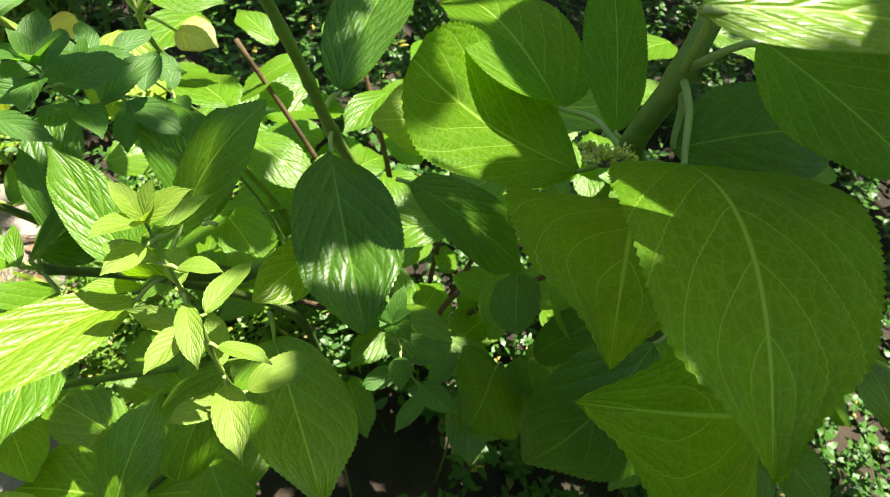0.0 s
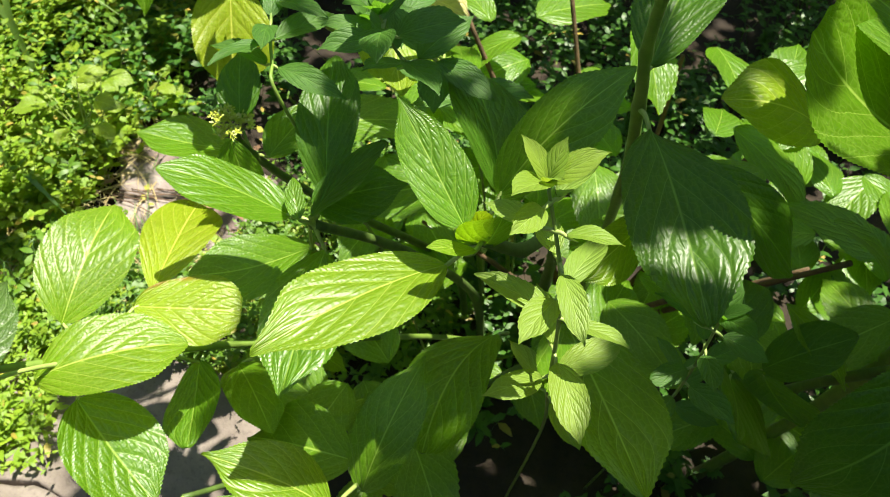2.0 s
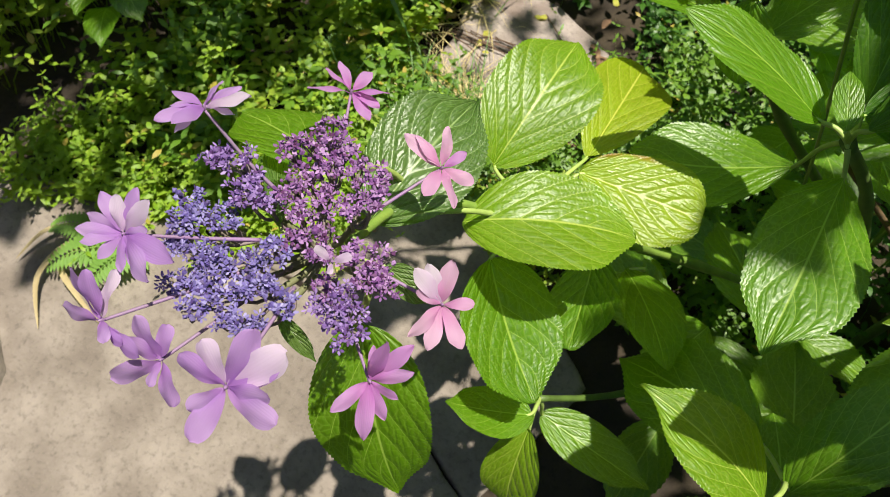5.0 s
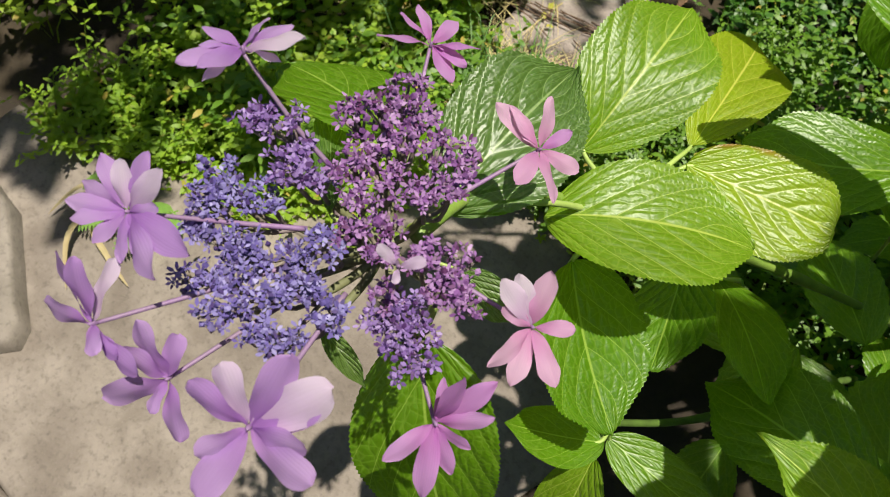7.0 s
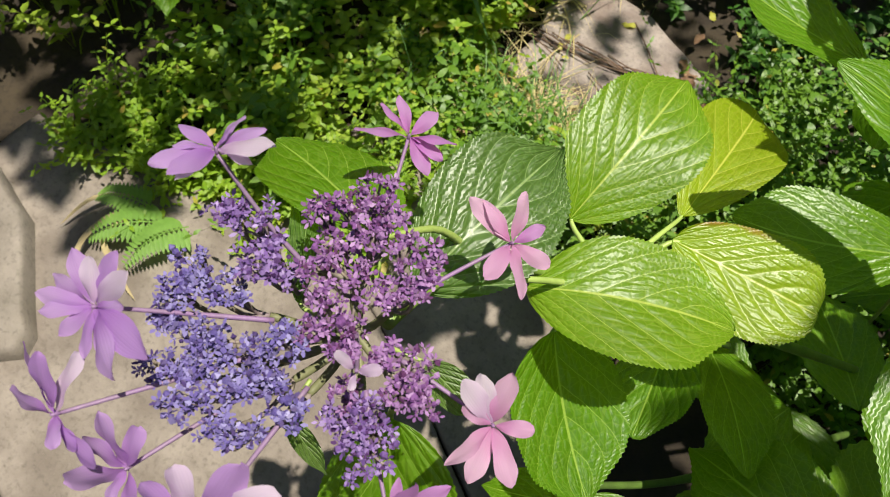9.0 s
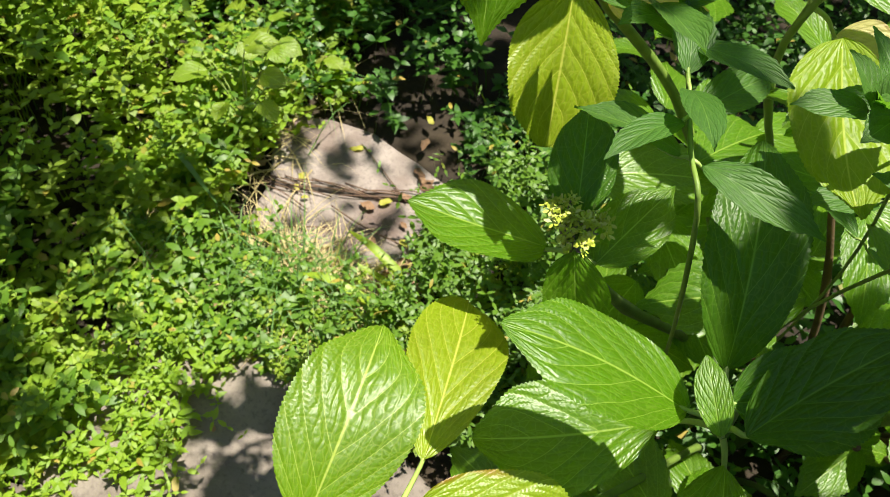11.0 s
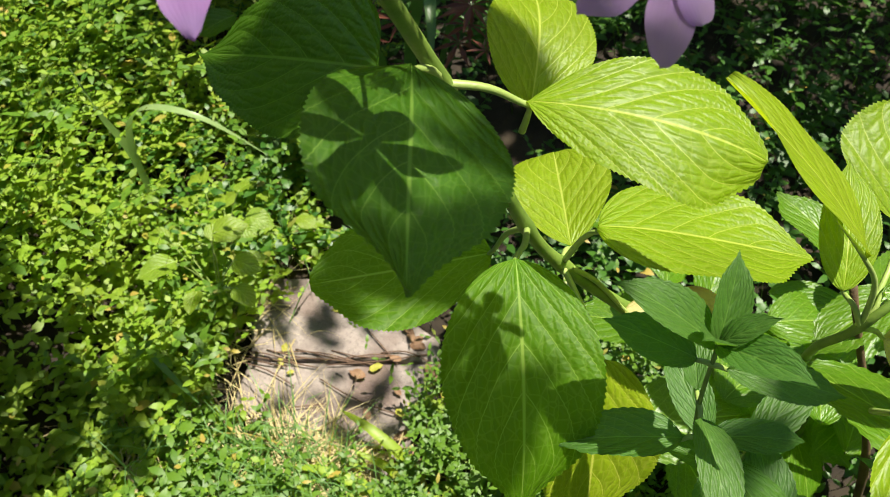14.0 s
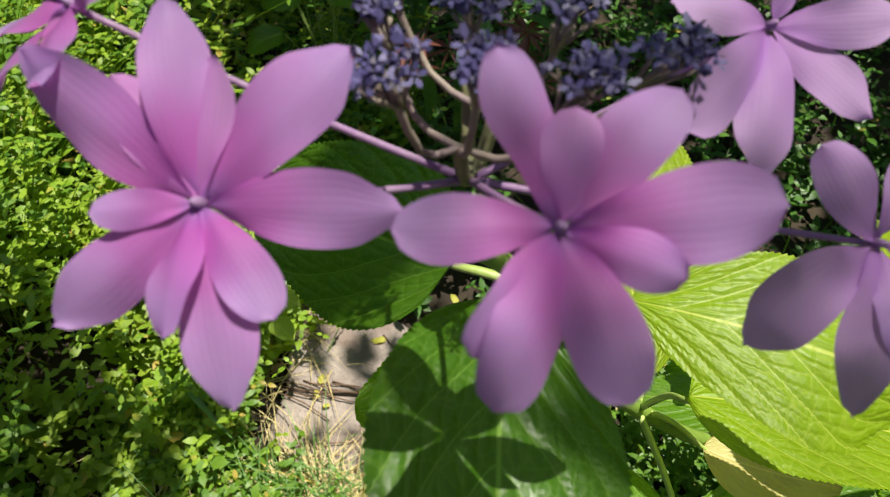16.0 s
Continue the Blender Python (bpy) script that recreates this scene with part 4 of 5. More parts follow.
leaf(BR_F, (-0.263, 0.284, 0.807), (-0.206, 0.241, 0.709), 0.066, 19, LEAF, (-0.262,0.295,0.835), arch=0.102, a=0.52, b=0.76)
leaf(BR_G, (-0.174, 0.355, 0.614), (-0.226, 0.313, 0.656), 0.039, 4, LEAF, NG, arch=-0.080, a=0.53, b=0.82)
leaf(BR_G, (-0.172, 0.352, 0.586), (-0.153, 0.307, 0.514), 0.049, 21, LEAF_FRESH, NG, arch=0.124, a=0.59, b=0.51)
leaf(BR_G, (-0.172, 0.375, 0.560), (-0.069, 0.379, 0.555), 0.043, 1, LEAF, NG, arch=-0.024, a=0.55, b=0.70)
leaf(BR_E, (-0.030, 0.363, 0.716), (-0.128, 0.367, 0.757), 0.057, 10, LEAF_FRESH, NE, arch=0.098, a=0.59, b=0.86)
leaf(BR_E, (-0.015, 0.391, 0.687), (0.010, 0.484, 0.764), 0.051, -1, LEAF, NE, arch=0.101, a=0.60, b=0.71)
leaf(BR_E, (-0.035, 0.431, 0.641), (-0.145, 0.443, 0.592), 0.080, -7, LEAF, NE, arch=0.076, a=0.63, b=0.67)
leaf(BR_A, (0.064, 0.571, 0.680), (0.024, 0.436, 0.683), 0.085, 28, LEAF, (0.075,0.58,0.67), arch=0.160, a=0.73, b=0.38)
leaf(BR_F, (-0.296, 0.332, 0.811), (-0.299, 0.435, 0.812), 0.064, 13, LEAF_SILVER, NF, quilt=0.006, arch=0.112, a=0.65, b=0.75)
leaf(BR_F, (-0.301, 0.324, 0.869), (-0.380, 0.328, 0.844), 0.050, 23, LEAF, NF2, arch=0.023, a=0.54, b=0.58)
leaf(BR_F, (-0.302, 0.282, 0.870), (-0.354, 0.330, 0.842), 0.014, -1, LEAF_SILVER, (-0.29, 0.285, 0.856), thick=0.001, arch=0.081, a=0.60, b=0.57)
leaf(BR_F, (-0.281, 0.254, 0.85), (-0.257, 0.25, 0.835), 0.009, 19, LEAF_SILVER, (-0.284, 0.268, 0.85), thick=0.0008)
leaf(BR_F, (-0.258, 0.303, 0.851), (-0.232, 0.305, 0.838), 0.015, 18, LEAF_SILVER, (-0.275, 0.297, 0.85), thick=0.0008)
leaf(BR_U, (-0.329, 0.774, 0.941), (-0.297, 0.682, 0.873), 0.072, -4, LEAF_SOFT, NU1, quilt=0.002, arch=0.121, a=0.59, b=0.85)
leaf(BR_U, (-0.350, 0.851, 0.834), (-0.456, 0.801, 0.818), 0.083, -5, LEAF_SOFT, NU1, arch=-0.016, a=0.62, b=0.54)
leaf(BR_U, (-0.271, 0.792, 0.843), (-0.252, 0.727, 0.763), 0.078, -14, LEAF_YELLOW, NU2, arch=0.015, a=0.54, b=0.49)
# Shade of the flowers above is put into this leaf's dark colour.
leaf(BR_U, (-0.378, 0.767, 1.046), (-0.347, 0.671, 1.057), 0.067, -18, LEAF_DARK, NU0, quilt=0.0015, arch=0.011, a=0.65, b=0.79)
leaf(BR_U, (-0.398, 0.787, 1.023), (-0.512, 0.830, 0.966), 0.068, -34, LEAF_DARK, NU0, quilt=0.0015, arch=0.004, a=0.42, b=0.87)
leaf(BR_U, (-0.340, 0.805, 1.007), (-0.240, 0.809, 1.000), 0.062, 15, LEAF_SUNLIT, NU0, fold=-0.15, arch=0.120, a=0.82, b=0.53)
leaf(BR_U, (-0.342, 0.849, 0.964), (-0.364, 0.938, 0.966), 0.059, 13, LEAF_SUNLIT, NU3, arch=0.160, a=0.50, b=0.79)
leaf(BR_U, (-0.302, 0.878, 0.825), (-0.331, 0.966, 0.816), 0.069, -14, LEAF_SUNLIT, NU2, arch=0.073, a=0.66, b=0.42)
leaf(BR_U, (-0.294, 0.828, 0.911), (-0.179, 0.852, 0.903), 0.081, -15, LEAF_SUNLIT, NU2, arch=0.043, a=0.54, b=0.70)
leaf(BR_V, (-0.146, 0.869, 0.895), (-0.240, 0.949, 0.931), 0.077, 32, LEAF_SUNLIT, NV, arch=0.034, a=0.54, b=0.65)
leaf(BR_U, (-0.256, 0.864, 0.790), (-0.182, 0.859, 0.810), 0.051, 1, LEAF_PALE, NU2, fold=0.3, wave=0.15, arch=-0.080, a=0.63, b=0.63)
leaf(BR_R, (0.307, 0.449, 1.121), (0.316, 0.309, 1.126), 0.098, -3, LEAF_SOFT, NR, arch=0.160, a=0.37, b=0.66)
leaf(BR_R, (0.297, 0.554, 1.004), (0.182, 0.571, 1.060), 0.105, -13, LEAF_SOFT, NR_LOW, arch=-0.080, a=0.81, b=0.41)
leaf(BR_R, (0.275, 0.573, 1.039), (0.194, 0.710, 1.012), 0.083, 4, LEAF_SOFT, NR_LOW, arch=0.108, a=0.35, b=0.81)
leaf(BR_R, (0.308, 0.552, 1.042), (0.298, 0.670, 1.087), 0.040, -2, LEAF_SOFT, NR_LOW)
leaf(BR_R, (0.417, 0.456, 0.928), (0.269, 0.356, 1.072), 0.124, -51, LEAF_SOFT, NR_LOW, arch=0.160, a=0.71, b=0.68)
leaf(BR_R, (0.347, 0.568, 0.973), (0.273, 0.356, 1.104), 0.134, 19, LEAF_SOFT, NR_LOW, arch=0.067, a=0.45, b=0.83)
leaf(BR_R, (0.312, 0.480, 1.101), (0.401, 0.503, 1.110), 0.058, 20, LEAF_DARK, NR)
leaf(BR_R, (0.263, 0.395, 1.229), (0.336, 0.398, 1.230), 0.026, 22, LEAF_FRESH, NR)
leaf(BR_R, (0.317, 0.465, 1.176), (0.381, 0.416, 1.157), 0.056, 17, LEAF_SOFT, NR)
leaf(BR_R2, (0.407, 0.548, 0.823), (0.319, 0.473, 0.726), 0.110, -33, LEAF_DARK, NR2, arch=0.158, a=0.67, b=0.65)
leaf(BR_A2, (0.227, 0.603, 0.977), (0.159, 0.583, 0.995), 0.060, -15, LEAF_SUNLIT, (0.25,0.66,0.95), arch=0.092, a=0.52, b=0.58)
leaf(BR_A2, (0.125, 0.668, 0.943), (0.150, 0.784, 0.975), 0.067, -10, LEAF_DARK, (0.118, 0.632, 0.95), arch=0.075, a=0.64, b=0.52)
leaf(BR_B, (-0.215, 0.661, 0.788), (-0.233, 0.721, 0.820), 0.041, -9, LEAF_DARK, NB, arch=0.062, a=0.46, b=0.60)
leaf(BR_B, (-0.209, 0.630, 0.798), (-0.189, 0.615, 0.738), 0.040, 41, LEAF, NB, arch=0.062, a=0.58, b=0.59)
leaf(BR_B, (-0.193, 0.663, 0.746), (-0.162, 0.729, 0.769), 0.044, 8, LEAF, NB)
leaf(BR_V, (-0.105, 0.936, 0.858), (-0.097, 1.025, 0.892), 0.100, 2, LEAF_SUNLIT, NV)
leaf(BR_V, (-0.073, 0.944, 0.833), (0.020, 1.028, 0.865), 0.048, 15, LEAF_SUNLIT, NV)
leaf(BR_V, (-0.116, 0.884, 0.852), (-0.029, 0.883, 0.851), 0.049, 20, LEAF, NV)
leaf(BR_V, (-0.143, 0.871, 0.859), (-0.152, 0.950, 0.889), 0.035, -2, LEAF_SUNLIT, NV)
leaf(BR_V, (-0.091, 0.888, 0.802), (-0.042, 0.877, 0.797), 0.045, 19, LEAF_PALE, NV, fold=0.3)
leaf(BR_V, (-0.109, 0.796, 0.866), (-0.069, 0.696, 0.833), 0.073, -5, LEAF_SUNLIT, NV2, arch=-0.079, a=0.58, b=0.69)
leaf(BR_A2, (0.190, 0.644, 0.875), (0.304, 0.645, 0.776), 0.065, 18, LEAF_DARK, (0.176, 0.644, 0.876), arch=0.062, a=0.56, b=0.53)
leaf(BR_A2, (0.132, 0.529, 0.923), (0.099, 0.477, 0.923), 0.038, -44, LEAF_FRESH, (0.136, 0.535, 0.913), arch=0.053, a=0.52, b=0.65)
leaf(BR_R2, (0.329, 0.671, 0.615), (0.333, 0.771, 0.601), 0.061, -19, LEAF_DARK, (0.329, 0.659, 0.607), arch=0.049, a=0.55, b=0.62)
leaf(BR_R2, (0.354, 0.655, 0.598), (0.413, 0.665, 0.684), 0.063, 1, LEAF_DARK, (0.347, 0.654, 0.577), arch=0.026, a=0.58, b=0.56)
leaf(BR_R2, (0.340, 0.629, 0.631), (0.338, 0.540, 0.705), 0.066, -4, LEAF_DARK, (0.340, 0.640, 0.612), arch=-0.040, a=0.59, b=0.58)
leaf(BR_R2, (0.307, 0.618, 0.634), (0.266, 0.490, 0.748), 0.094, -29, LEAF_DARK, (0.312, 0.633, 0.611), arch=0.005, a=0.57, b=0.61)
leaf(BR_A, (0.034, 0.469, 0.938), (0.007, 0.452, 0.953), 0.014, 13, LEAF_FRESH, NA, arch=0.002, a=0.56, b=0.61)
leaf(BR_A, (0.028, 0.494, 0.914), (0.035, 0.489, 0.952), 0.017, -42, LEAF_FRESH, NA, arch=0.054, a=0.55, b=0.62)
leaf(BR_A, (0.037, 0.498, 0.903), (0.046, 0.455, 0.994), 0.041, 7, LEAF, NA, arch=0.001, a=0.55, b=0.63)
leaf(BR_H, (-0.114, 0.547, 0.817), (-0.131, 0.582, 0.825), 0.017, -20, LEAF, NH, arch=0.045, a=0.55, b=0.63)

# ---- lacecap flower heads ----


def lacecap(branch, foot, clusters, seed):
    """The flat head: clusters of fertile florets (place, tint) on stalks that fork from foot."""
    for g in range(0, len(clusters), 4):
        group = clusters[g:g + 4]
        mid = sum((Vector(c) for c, _ in group), Vector()) / len(group)
        fork = Vector(foot).lerp(mid, 0.62) - Vector((0, 0, 0.012))
        v, f = tube(smooth_line([foot, Vector(foot).lerp(fork, 0.5) - Vector((0, 0, 0.004)), fork], 4), [0.0017] * 8 + [0.0013], 7)
        root = Vector(branch.location)
        linked("flower_stalk", mesh_of("flower_stalk", [Vector(p) - root for p in v], f), STALK_GREEN, branch)
        for i, (c, tint) in enumerate(group):
            r = 0.005 + 0.0022 * (((g + i) * 37 + seed) % 5) / 5
            umbel(branch, fork, c, r, tint, seed * 50 + g + i, 32, 0.0024)


FOOT1 = (-0.285, 0.292, 0.853)
B_, V_, M_ = FLORET_BLUE, FLORET_VIOLET, FLORET_MIX
HEAD_MID, HEAD_UP = Vector((-0.29, 0.275, 0.883)), Vector((0.232, -0.2, 0.952)).normalized()
HEAD_X = (Vector((1, 0, 0)) - HEAD_UP * HEAD_UP.x).normalized()
HEAD_Y = HEAD_UP.cross(HEAD_X)


def head_part(seed, tint, spots):
    """One forked arm of the flat head, its clusters given by their place across the head."""
    rng = np.random.default_rng(seed)
    lacecap(BR_F, FOOT1, [(tuple(HEAD_MID + HEAD_X * a + HEAD_Y * b + HEAD_UP * rng.uniform(-0.004, 0.004)), tint) for a, b in spots], seed)


head_part(1, M_, [(-0.045, 0.010), (-0.036, 0.016), (-0.028, 0.012), (-0.025, 0.004), (-0.018, 0.009)])
head_part(2, B_, [(-0.042, -0.012), (-0.033, -0.014), (-0.038, -0.022), (-0.026, -0.007), (-0.035, -0.029), (-0.026, -0.026), (-0.018, -0.027)])
head_part(3, B_, [(-0.024, -0.043), (-0.016, -0.037), (-0.010, -0.046), (-0.013, -0.024), (-0.005, -0.017), (0.0, -0.007)])
head_part(4, B_, [(-0.004, -0.034), (0.002, -0.025), (0.006, -0.041), (0.007, -0.020), (0.017, -0.022), (0.013, -0.037)])
head_part(5, V_, [(-0.022, 0.033), (-0.016, 0.041), (-0.015, 0.051), (-0.005, 0.049), (-0.012, 0.031), (-0.004, 0.039), (-0.012, 0.020), (-0.001, 0.025)])
head_part(6, V_, [(0.007, 0.043), (0.017, 0.046), (0.020, 0.037), (0.014, 0.028), (-0.002, 0.013), (0.005, 0.003), (0.011, 0.013), (0.017, 0.004)])
head_part(7, V_, [(0.028, 0.011), (0.038, 0.017), (0.041, 0.008), (0.048, 0.011), (0.028, -0.005)])
head_part(8, M_, [(0.031, -0.013), (0.038, -0.004), (0.045, -0.009), (0.046, -0.015)])
def head_flower(i, centre, facing, sepals, material, slim, pale=(), dark=()):
    inward = Vector(FOOT1).lerp(Vector(centre), 0.35) + Vector((0, 0, 0.004))
    sterile_flower(BR_F, centre, facing, sepals, material, inward, i, slim, pale, dark)


head_flower(0, (-0.342, 0.291, 0.916), (-0.24, 0.26, 0.93), [(-29, 19, 15.5), (-110, 17, 16.9), (-144, 34, 9), (-165, 17, 17), (162, 12, 23.7), (158, -10, 13.2), (16, 23, 12.7), (35, 14, 21), (69, 13, 23.1), (38, -18, 15.9)],
            SEPAL, 0.34, (4, 5, 9), ())
head_flower(1, (-0.322, 0.356, 0.878), (0.03, 0.37, 0.93), [(72, 12, 24.5), (9, 18, 16.4), (-21, 17, 17.4), (-80, 17, 16.7), (-157, 15, 19.5), (-169, -3, 16.1), (170, -18, 17.2), (-178, 11, 5.5)],
            SEPAL_DEEP, 0.34, (), ())
head_flower(2, (-0.268, 0.359, 0.858), (0.47, 0.13, 0.87), [(82, 12, 24.4), (76, 14, 20.1), (24, 14, 20.4), (-28, 20, 14.4), (-88, 17, 17), (-146, 13, 23.1), (171, 14, 20.8), (89, 2, 9.2)],
            SEPAL_PINK, 0.36, (), (3,))
head_flower(3, (-0.332, 0.232, 0.902), (-0.01, -0.45, 0.89), [(154, 15, 19.4), (128, 19, 15.6), (102, 15, 19.4), (74, 14, 20.3), (44, -5, 10.9), (12, 10, 29.8), (-12, 11, 27.2), (-19, 17, 17.2), (-45, 18, 15.8), (-96, 22, 13.4), (-132, 18, 16.6), (-151, 15, 18.8), (-174, 17, 17)],
            SEPAL, 0.36, (1, 3), ())
head_flower(4, (-0.319, 0.202, 0.888), (-0.06, -0.65, 0.75), [(155, 12, 24.1), (123, 13, 21.9), (113, -11, 20.5), (-167, 18, 15.8), (0, 24, 12.1), (-8, -3, 13.2), (-9, -7, 20.8)],
            SEPAL, 0.46, (2,), ())
head_flower(5, (-0.296, 0.206, 0.872), (0.17, -0.65, 0.74), [(127, 14, 21.1), (94, -12, 15), (-141, 13, 22.7), (-84, 27, 11), (-49, 15, 19.7), (162, 17, 16.7)],
            SEPAL, 0.5, (), ())
head_flower(6, (-0.261, 0.213, 0.886), (0.34, -0.38, 0.86), [(59, 11, 27.2), (28, 10, 28.6), (22, 12, 23.4), (-12, 15, 19.2), (-37, 12, 24.4), (-126, 12, 23.3), (-156, 19, 15.5), (135, 13, 21.5), (110, 14, 20.3)],
            SEPAL, 0.48, (1, 8), ())
head_flower(7, (-0.227, 0.255, 0.855), (0.7, -0.37, 0.61), [(61, -15, 15.1), (60, 12, 24.6), (25, 12, 24.9), (-1, 15, 19.5), (-53, 20, 14.4), (-90, 15, 19), (-118, 11, 26.3), (-167, 14, 20.5)],
            SEPAL_DEEP, 0.32, (), ())
head_flower(8, (-0.225, 0.304, 0.85), (0.48, -0.16, 0.86), [(101, 13, 22.7), (83, 14, 20.5), (53, 13, 22), (-28, 20, 14.5), (-100, 13, 22.1), (-140, 13, 21.6), (-172, 13, 22.4), (121, 20, 14.3)],
            SEPAL_PINK, 0.37, (0, 1), ())
sterile_flower(BR_F, (-0.262, 0.277, 0.892), (0.1, -0.2, 1), [(150, 30, 9), (20, 30, 9), (-80, 35, 6)], SEPAL_WHITE, FOOT1, 60, 0.42)

# the second head, on the tall branch
FOOT2 = (-0.388, 0.765, 1.095)
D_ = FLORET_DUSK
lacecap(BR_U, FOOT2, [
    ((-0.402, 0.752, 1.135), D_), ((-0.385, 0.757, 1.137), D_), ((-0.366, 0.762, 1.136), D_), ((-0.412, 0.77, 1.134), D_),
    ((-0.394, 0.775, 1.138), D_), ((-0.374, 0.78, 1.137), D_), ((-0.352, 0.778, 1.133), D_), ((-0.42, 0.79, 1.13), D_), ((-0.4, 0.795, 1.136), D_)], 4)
sterile_flower(BR_U, (-0.424, 0.72, 1.123), (0.07, -0.53, 0.84), [(149, 7, 39.4), (136, 11, 26.9), (108, 8, 34.9), (93, 12, 25), (55, 8, 37.3), (9, 8, 35.1), (-43, 12, 24.1), (-68, 8, 36), (-86, 12, 23.7), (-130, 9, 33.1), (-162, 17, 17.3)],
               SEPAL_ROSE, FOOT2, 20, 0.42, (), (1, 3))
sterile_flower(BR_U, (-0.363, 0.731, 1.132), (0.23, -0.52, 0.82), [(108, 10, 29.8), (81, 16, 18.1), (47, 10, 27.7), (3, 9, 33.3), (-26, 14, 20.3), (-73, 10, 28.7), (-115, 9, 30.3), (-129, 12, 24.6), (179, 11, 26.2)],
               SEPAL_ROSE, FOOT2, 21, 0.47, (), (1,))
sterile_flower(BR_U, (-0.303, 0.771, 1.105), (0.35, -0.47, 0.81), [(119, 12, 25), (64, 14, 20.7), (-160, 8, 36), (-118, 8, 34.8), (-96, 12, 23.4), (-26, 17, 17.2)],
               SEPAL, FOOT2, 22, 0.44, (), ())
sterile_flower(BR_U, (-0.336, 0.801, 1.127), (0.33, -0.39, 0.86), [(160, 12, 23.9), (-148, 9, 31.7), (-114, 9, 32), (-56, 10, 28.6), (-16, 11, 26.3), (55, 23, 12.5)],
               SEPAL, FOOT2, 23, 0.42, (), ())
sterile_flower(BR_U, (-0.462, 0.745, 1.136), (-0.5, -0.3, 0.75), [(-60, 12, 24), (-110, 10, 26), (0, 14, 24), (60, 12, 22), (130, 14, 24), (-160, 14, 22)], SEPAL_ROSE, FOOT2, 24, 0.46)

# the green, still closed head on the short branch
for i, c in enumerate(((-0.218, 0.643, 0.806), (-0.204, 0.648, 0.806), (-0.226, 0.65, 0.804), (-0.211, 0.634, 0.804))):
    umbel(BR_B, (-0.212, 0.648, 0.785), c, 0.009, BUD_GREEN, 250 + i, 30, 0.0038)
# a smaller closed head between the leaves of the tall branch
for i, c in enumerate(((0.281, 0.478, 1.092), (0.288, 0.472, 1.098), (0.275, 0.472, 1.097))):
    umbel(BR_R, (0.303, 0.505, 1.08), c, 0.006, BUD_GREEN, 270 + i, 30, 0.0026)

# ---- pale shoots of a second plant that grow up among the hydrangea ----


def shoot(root, path, whorls, size, material, seed, label, aspect=0.36, crown=5):
    """An upright leafy stem: pointed toothed leaves in turning pairs, a tuft of small ones at the top."""
    rng = np.random.default_rng(seed)
    ob = plant("leafy_shoot", root, label, "leafy shoot", "leafy shoots")
    line = smooth_line([root] + list(path), 8)
    stem(ob, [root] + list(path), 0.002, 0.0009, STEM, knots=False, sides=7)
    n = len(line)
    turn = rng.uniform(0, 6.28)
    start = 0.45
    for w in range(whorls):
        t = start + (1 - start) * (w + 0.5) / whorls
        p = line[min(n - 1, int(t * (n - 1)))]
        g = 1.15 - 0.5 * t
        turn += 1.2 + rng.normal(0, 0.2)
        for s in (0, math.pi):
            a = turn + s
            L = size * g * rng.uniform(0.8, 1.2)
            rise = rng.uniform(-0.15, 0.35)
            d = Vector((math.cos(a), math.sin(a), rise)).normalized()
            leaf(ob, p + d * 0.006, p + d * (0.006 + L), L * aspect * rng.uniform(0.85, 1.2), rng.uniform(-18, 18), material, p, 0.06, 0.25, 0.08, 0.6, 0.8, 0.0, 0.003, 0.032, "", 0.0011, 6, 26, 8)
    top = line[-1]
    for i in range(crown):
        a = turn + i * 2.4
        L = size * (0.75 - 0.08 * i) * rng.uniform(0.85, 1.1)
        d = Vector((math.cos(a), math.sin(a), 0.5 + 0.25 * i)).normalized()
        leaf(ob, top, top + d * L, L * aspect * 1.05, rng.uniform(-15, 15), material, None, 0.06, 0.3, 0.05, 0.6, 0.8, 0.0, 0.003, 0.032, "", 0.001, 6, 26, 8)
    return ob


shoot((0.16, 0.66, -0.03), [(0.14, 0.56, 0.5), (0.1, 0.44, 0.85), (0.084, 0.43, 0.972), (0.062, 0.446, 1.035)], 8, 0.05, SHOOT, 11, "pale green leafy shoot standing among hydrangea leaves", 0.42)
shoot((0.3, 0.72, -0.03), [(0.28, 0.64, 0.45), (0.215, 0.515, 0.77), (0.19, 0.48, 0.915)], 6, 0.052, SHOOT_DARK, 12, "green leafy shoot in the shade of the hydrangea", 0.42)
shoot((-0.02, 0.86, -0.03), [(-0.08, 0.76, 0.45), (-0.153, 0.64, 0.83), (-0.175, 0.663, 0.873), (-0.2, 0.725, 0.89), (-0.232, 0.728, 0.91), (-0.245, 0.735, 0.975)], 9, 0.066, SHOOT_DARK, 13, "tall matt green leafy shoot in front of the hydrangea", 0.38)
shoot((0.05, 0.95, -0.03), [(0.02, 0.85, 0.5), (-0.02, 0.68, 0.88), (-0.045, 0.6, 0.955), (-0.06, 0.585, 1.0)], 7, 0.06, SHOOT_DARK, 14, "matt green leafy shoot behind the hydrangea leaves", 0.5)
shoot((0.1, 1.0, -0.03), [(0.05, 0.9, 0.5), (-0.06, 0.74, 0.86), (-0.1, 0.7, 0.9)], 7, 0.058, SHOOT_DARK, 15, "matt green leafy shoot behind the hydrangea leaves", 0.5)


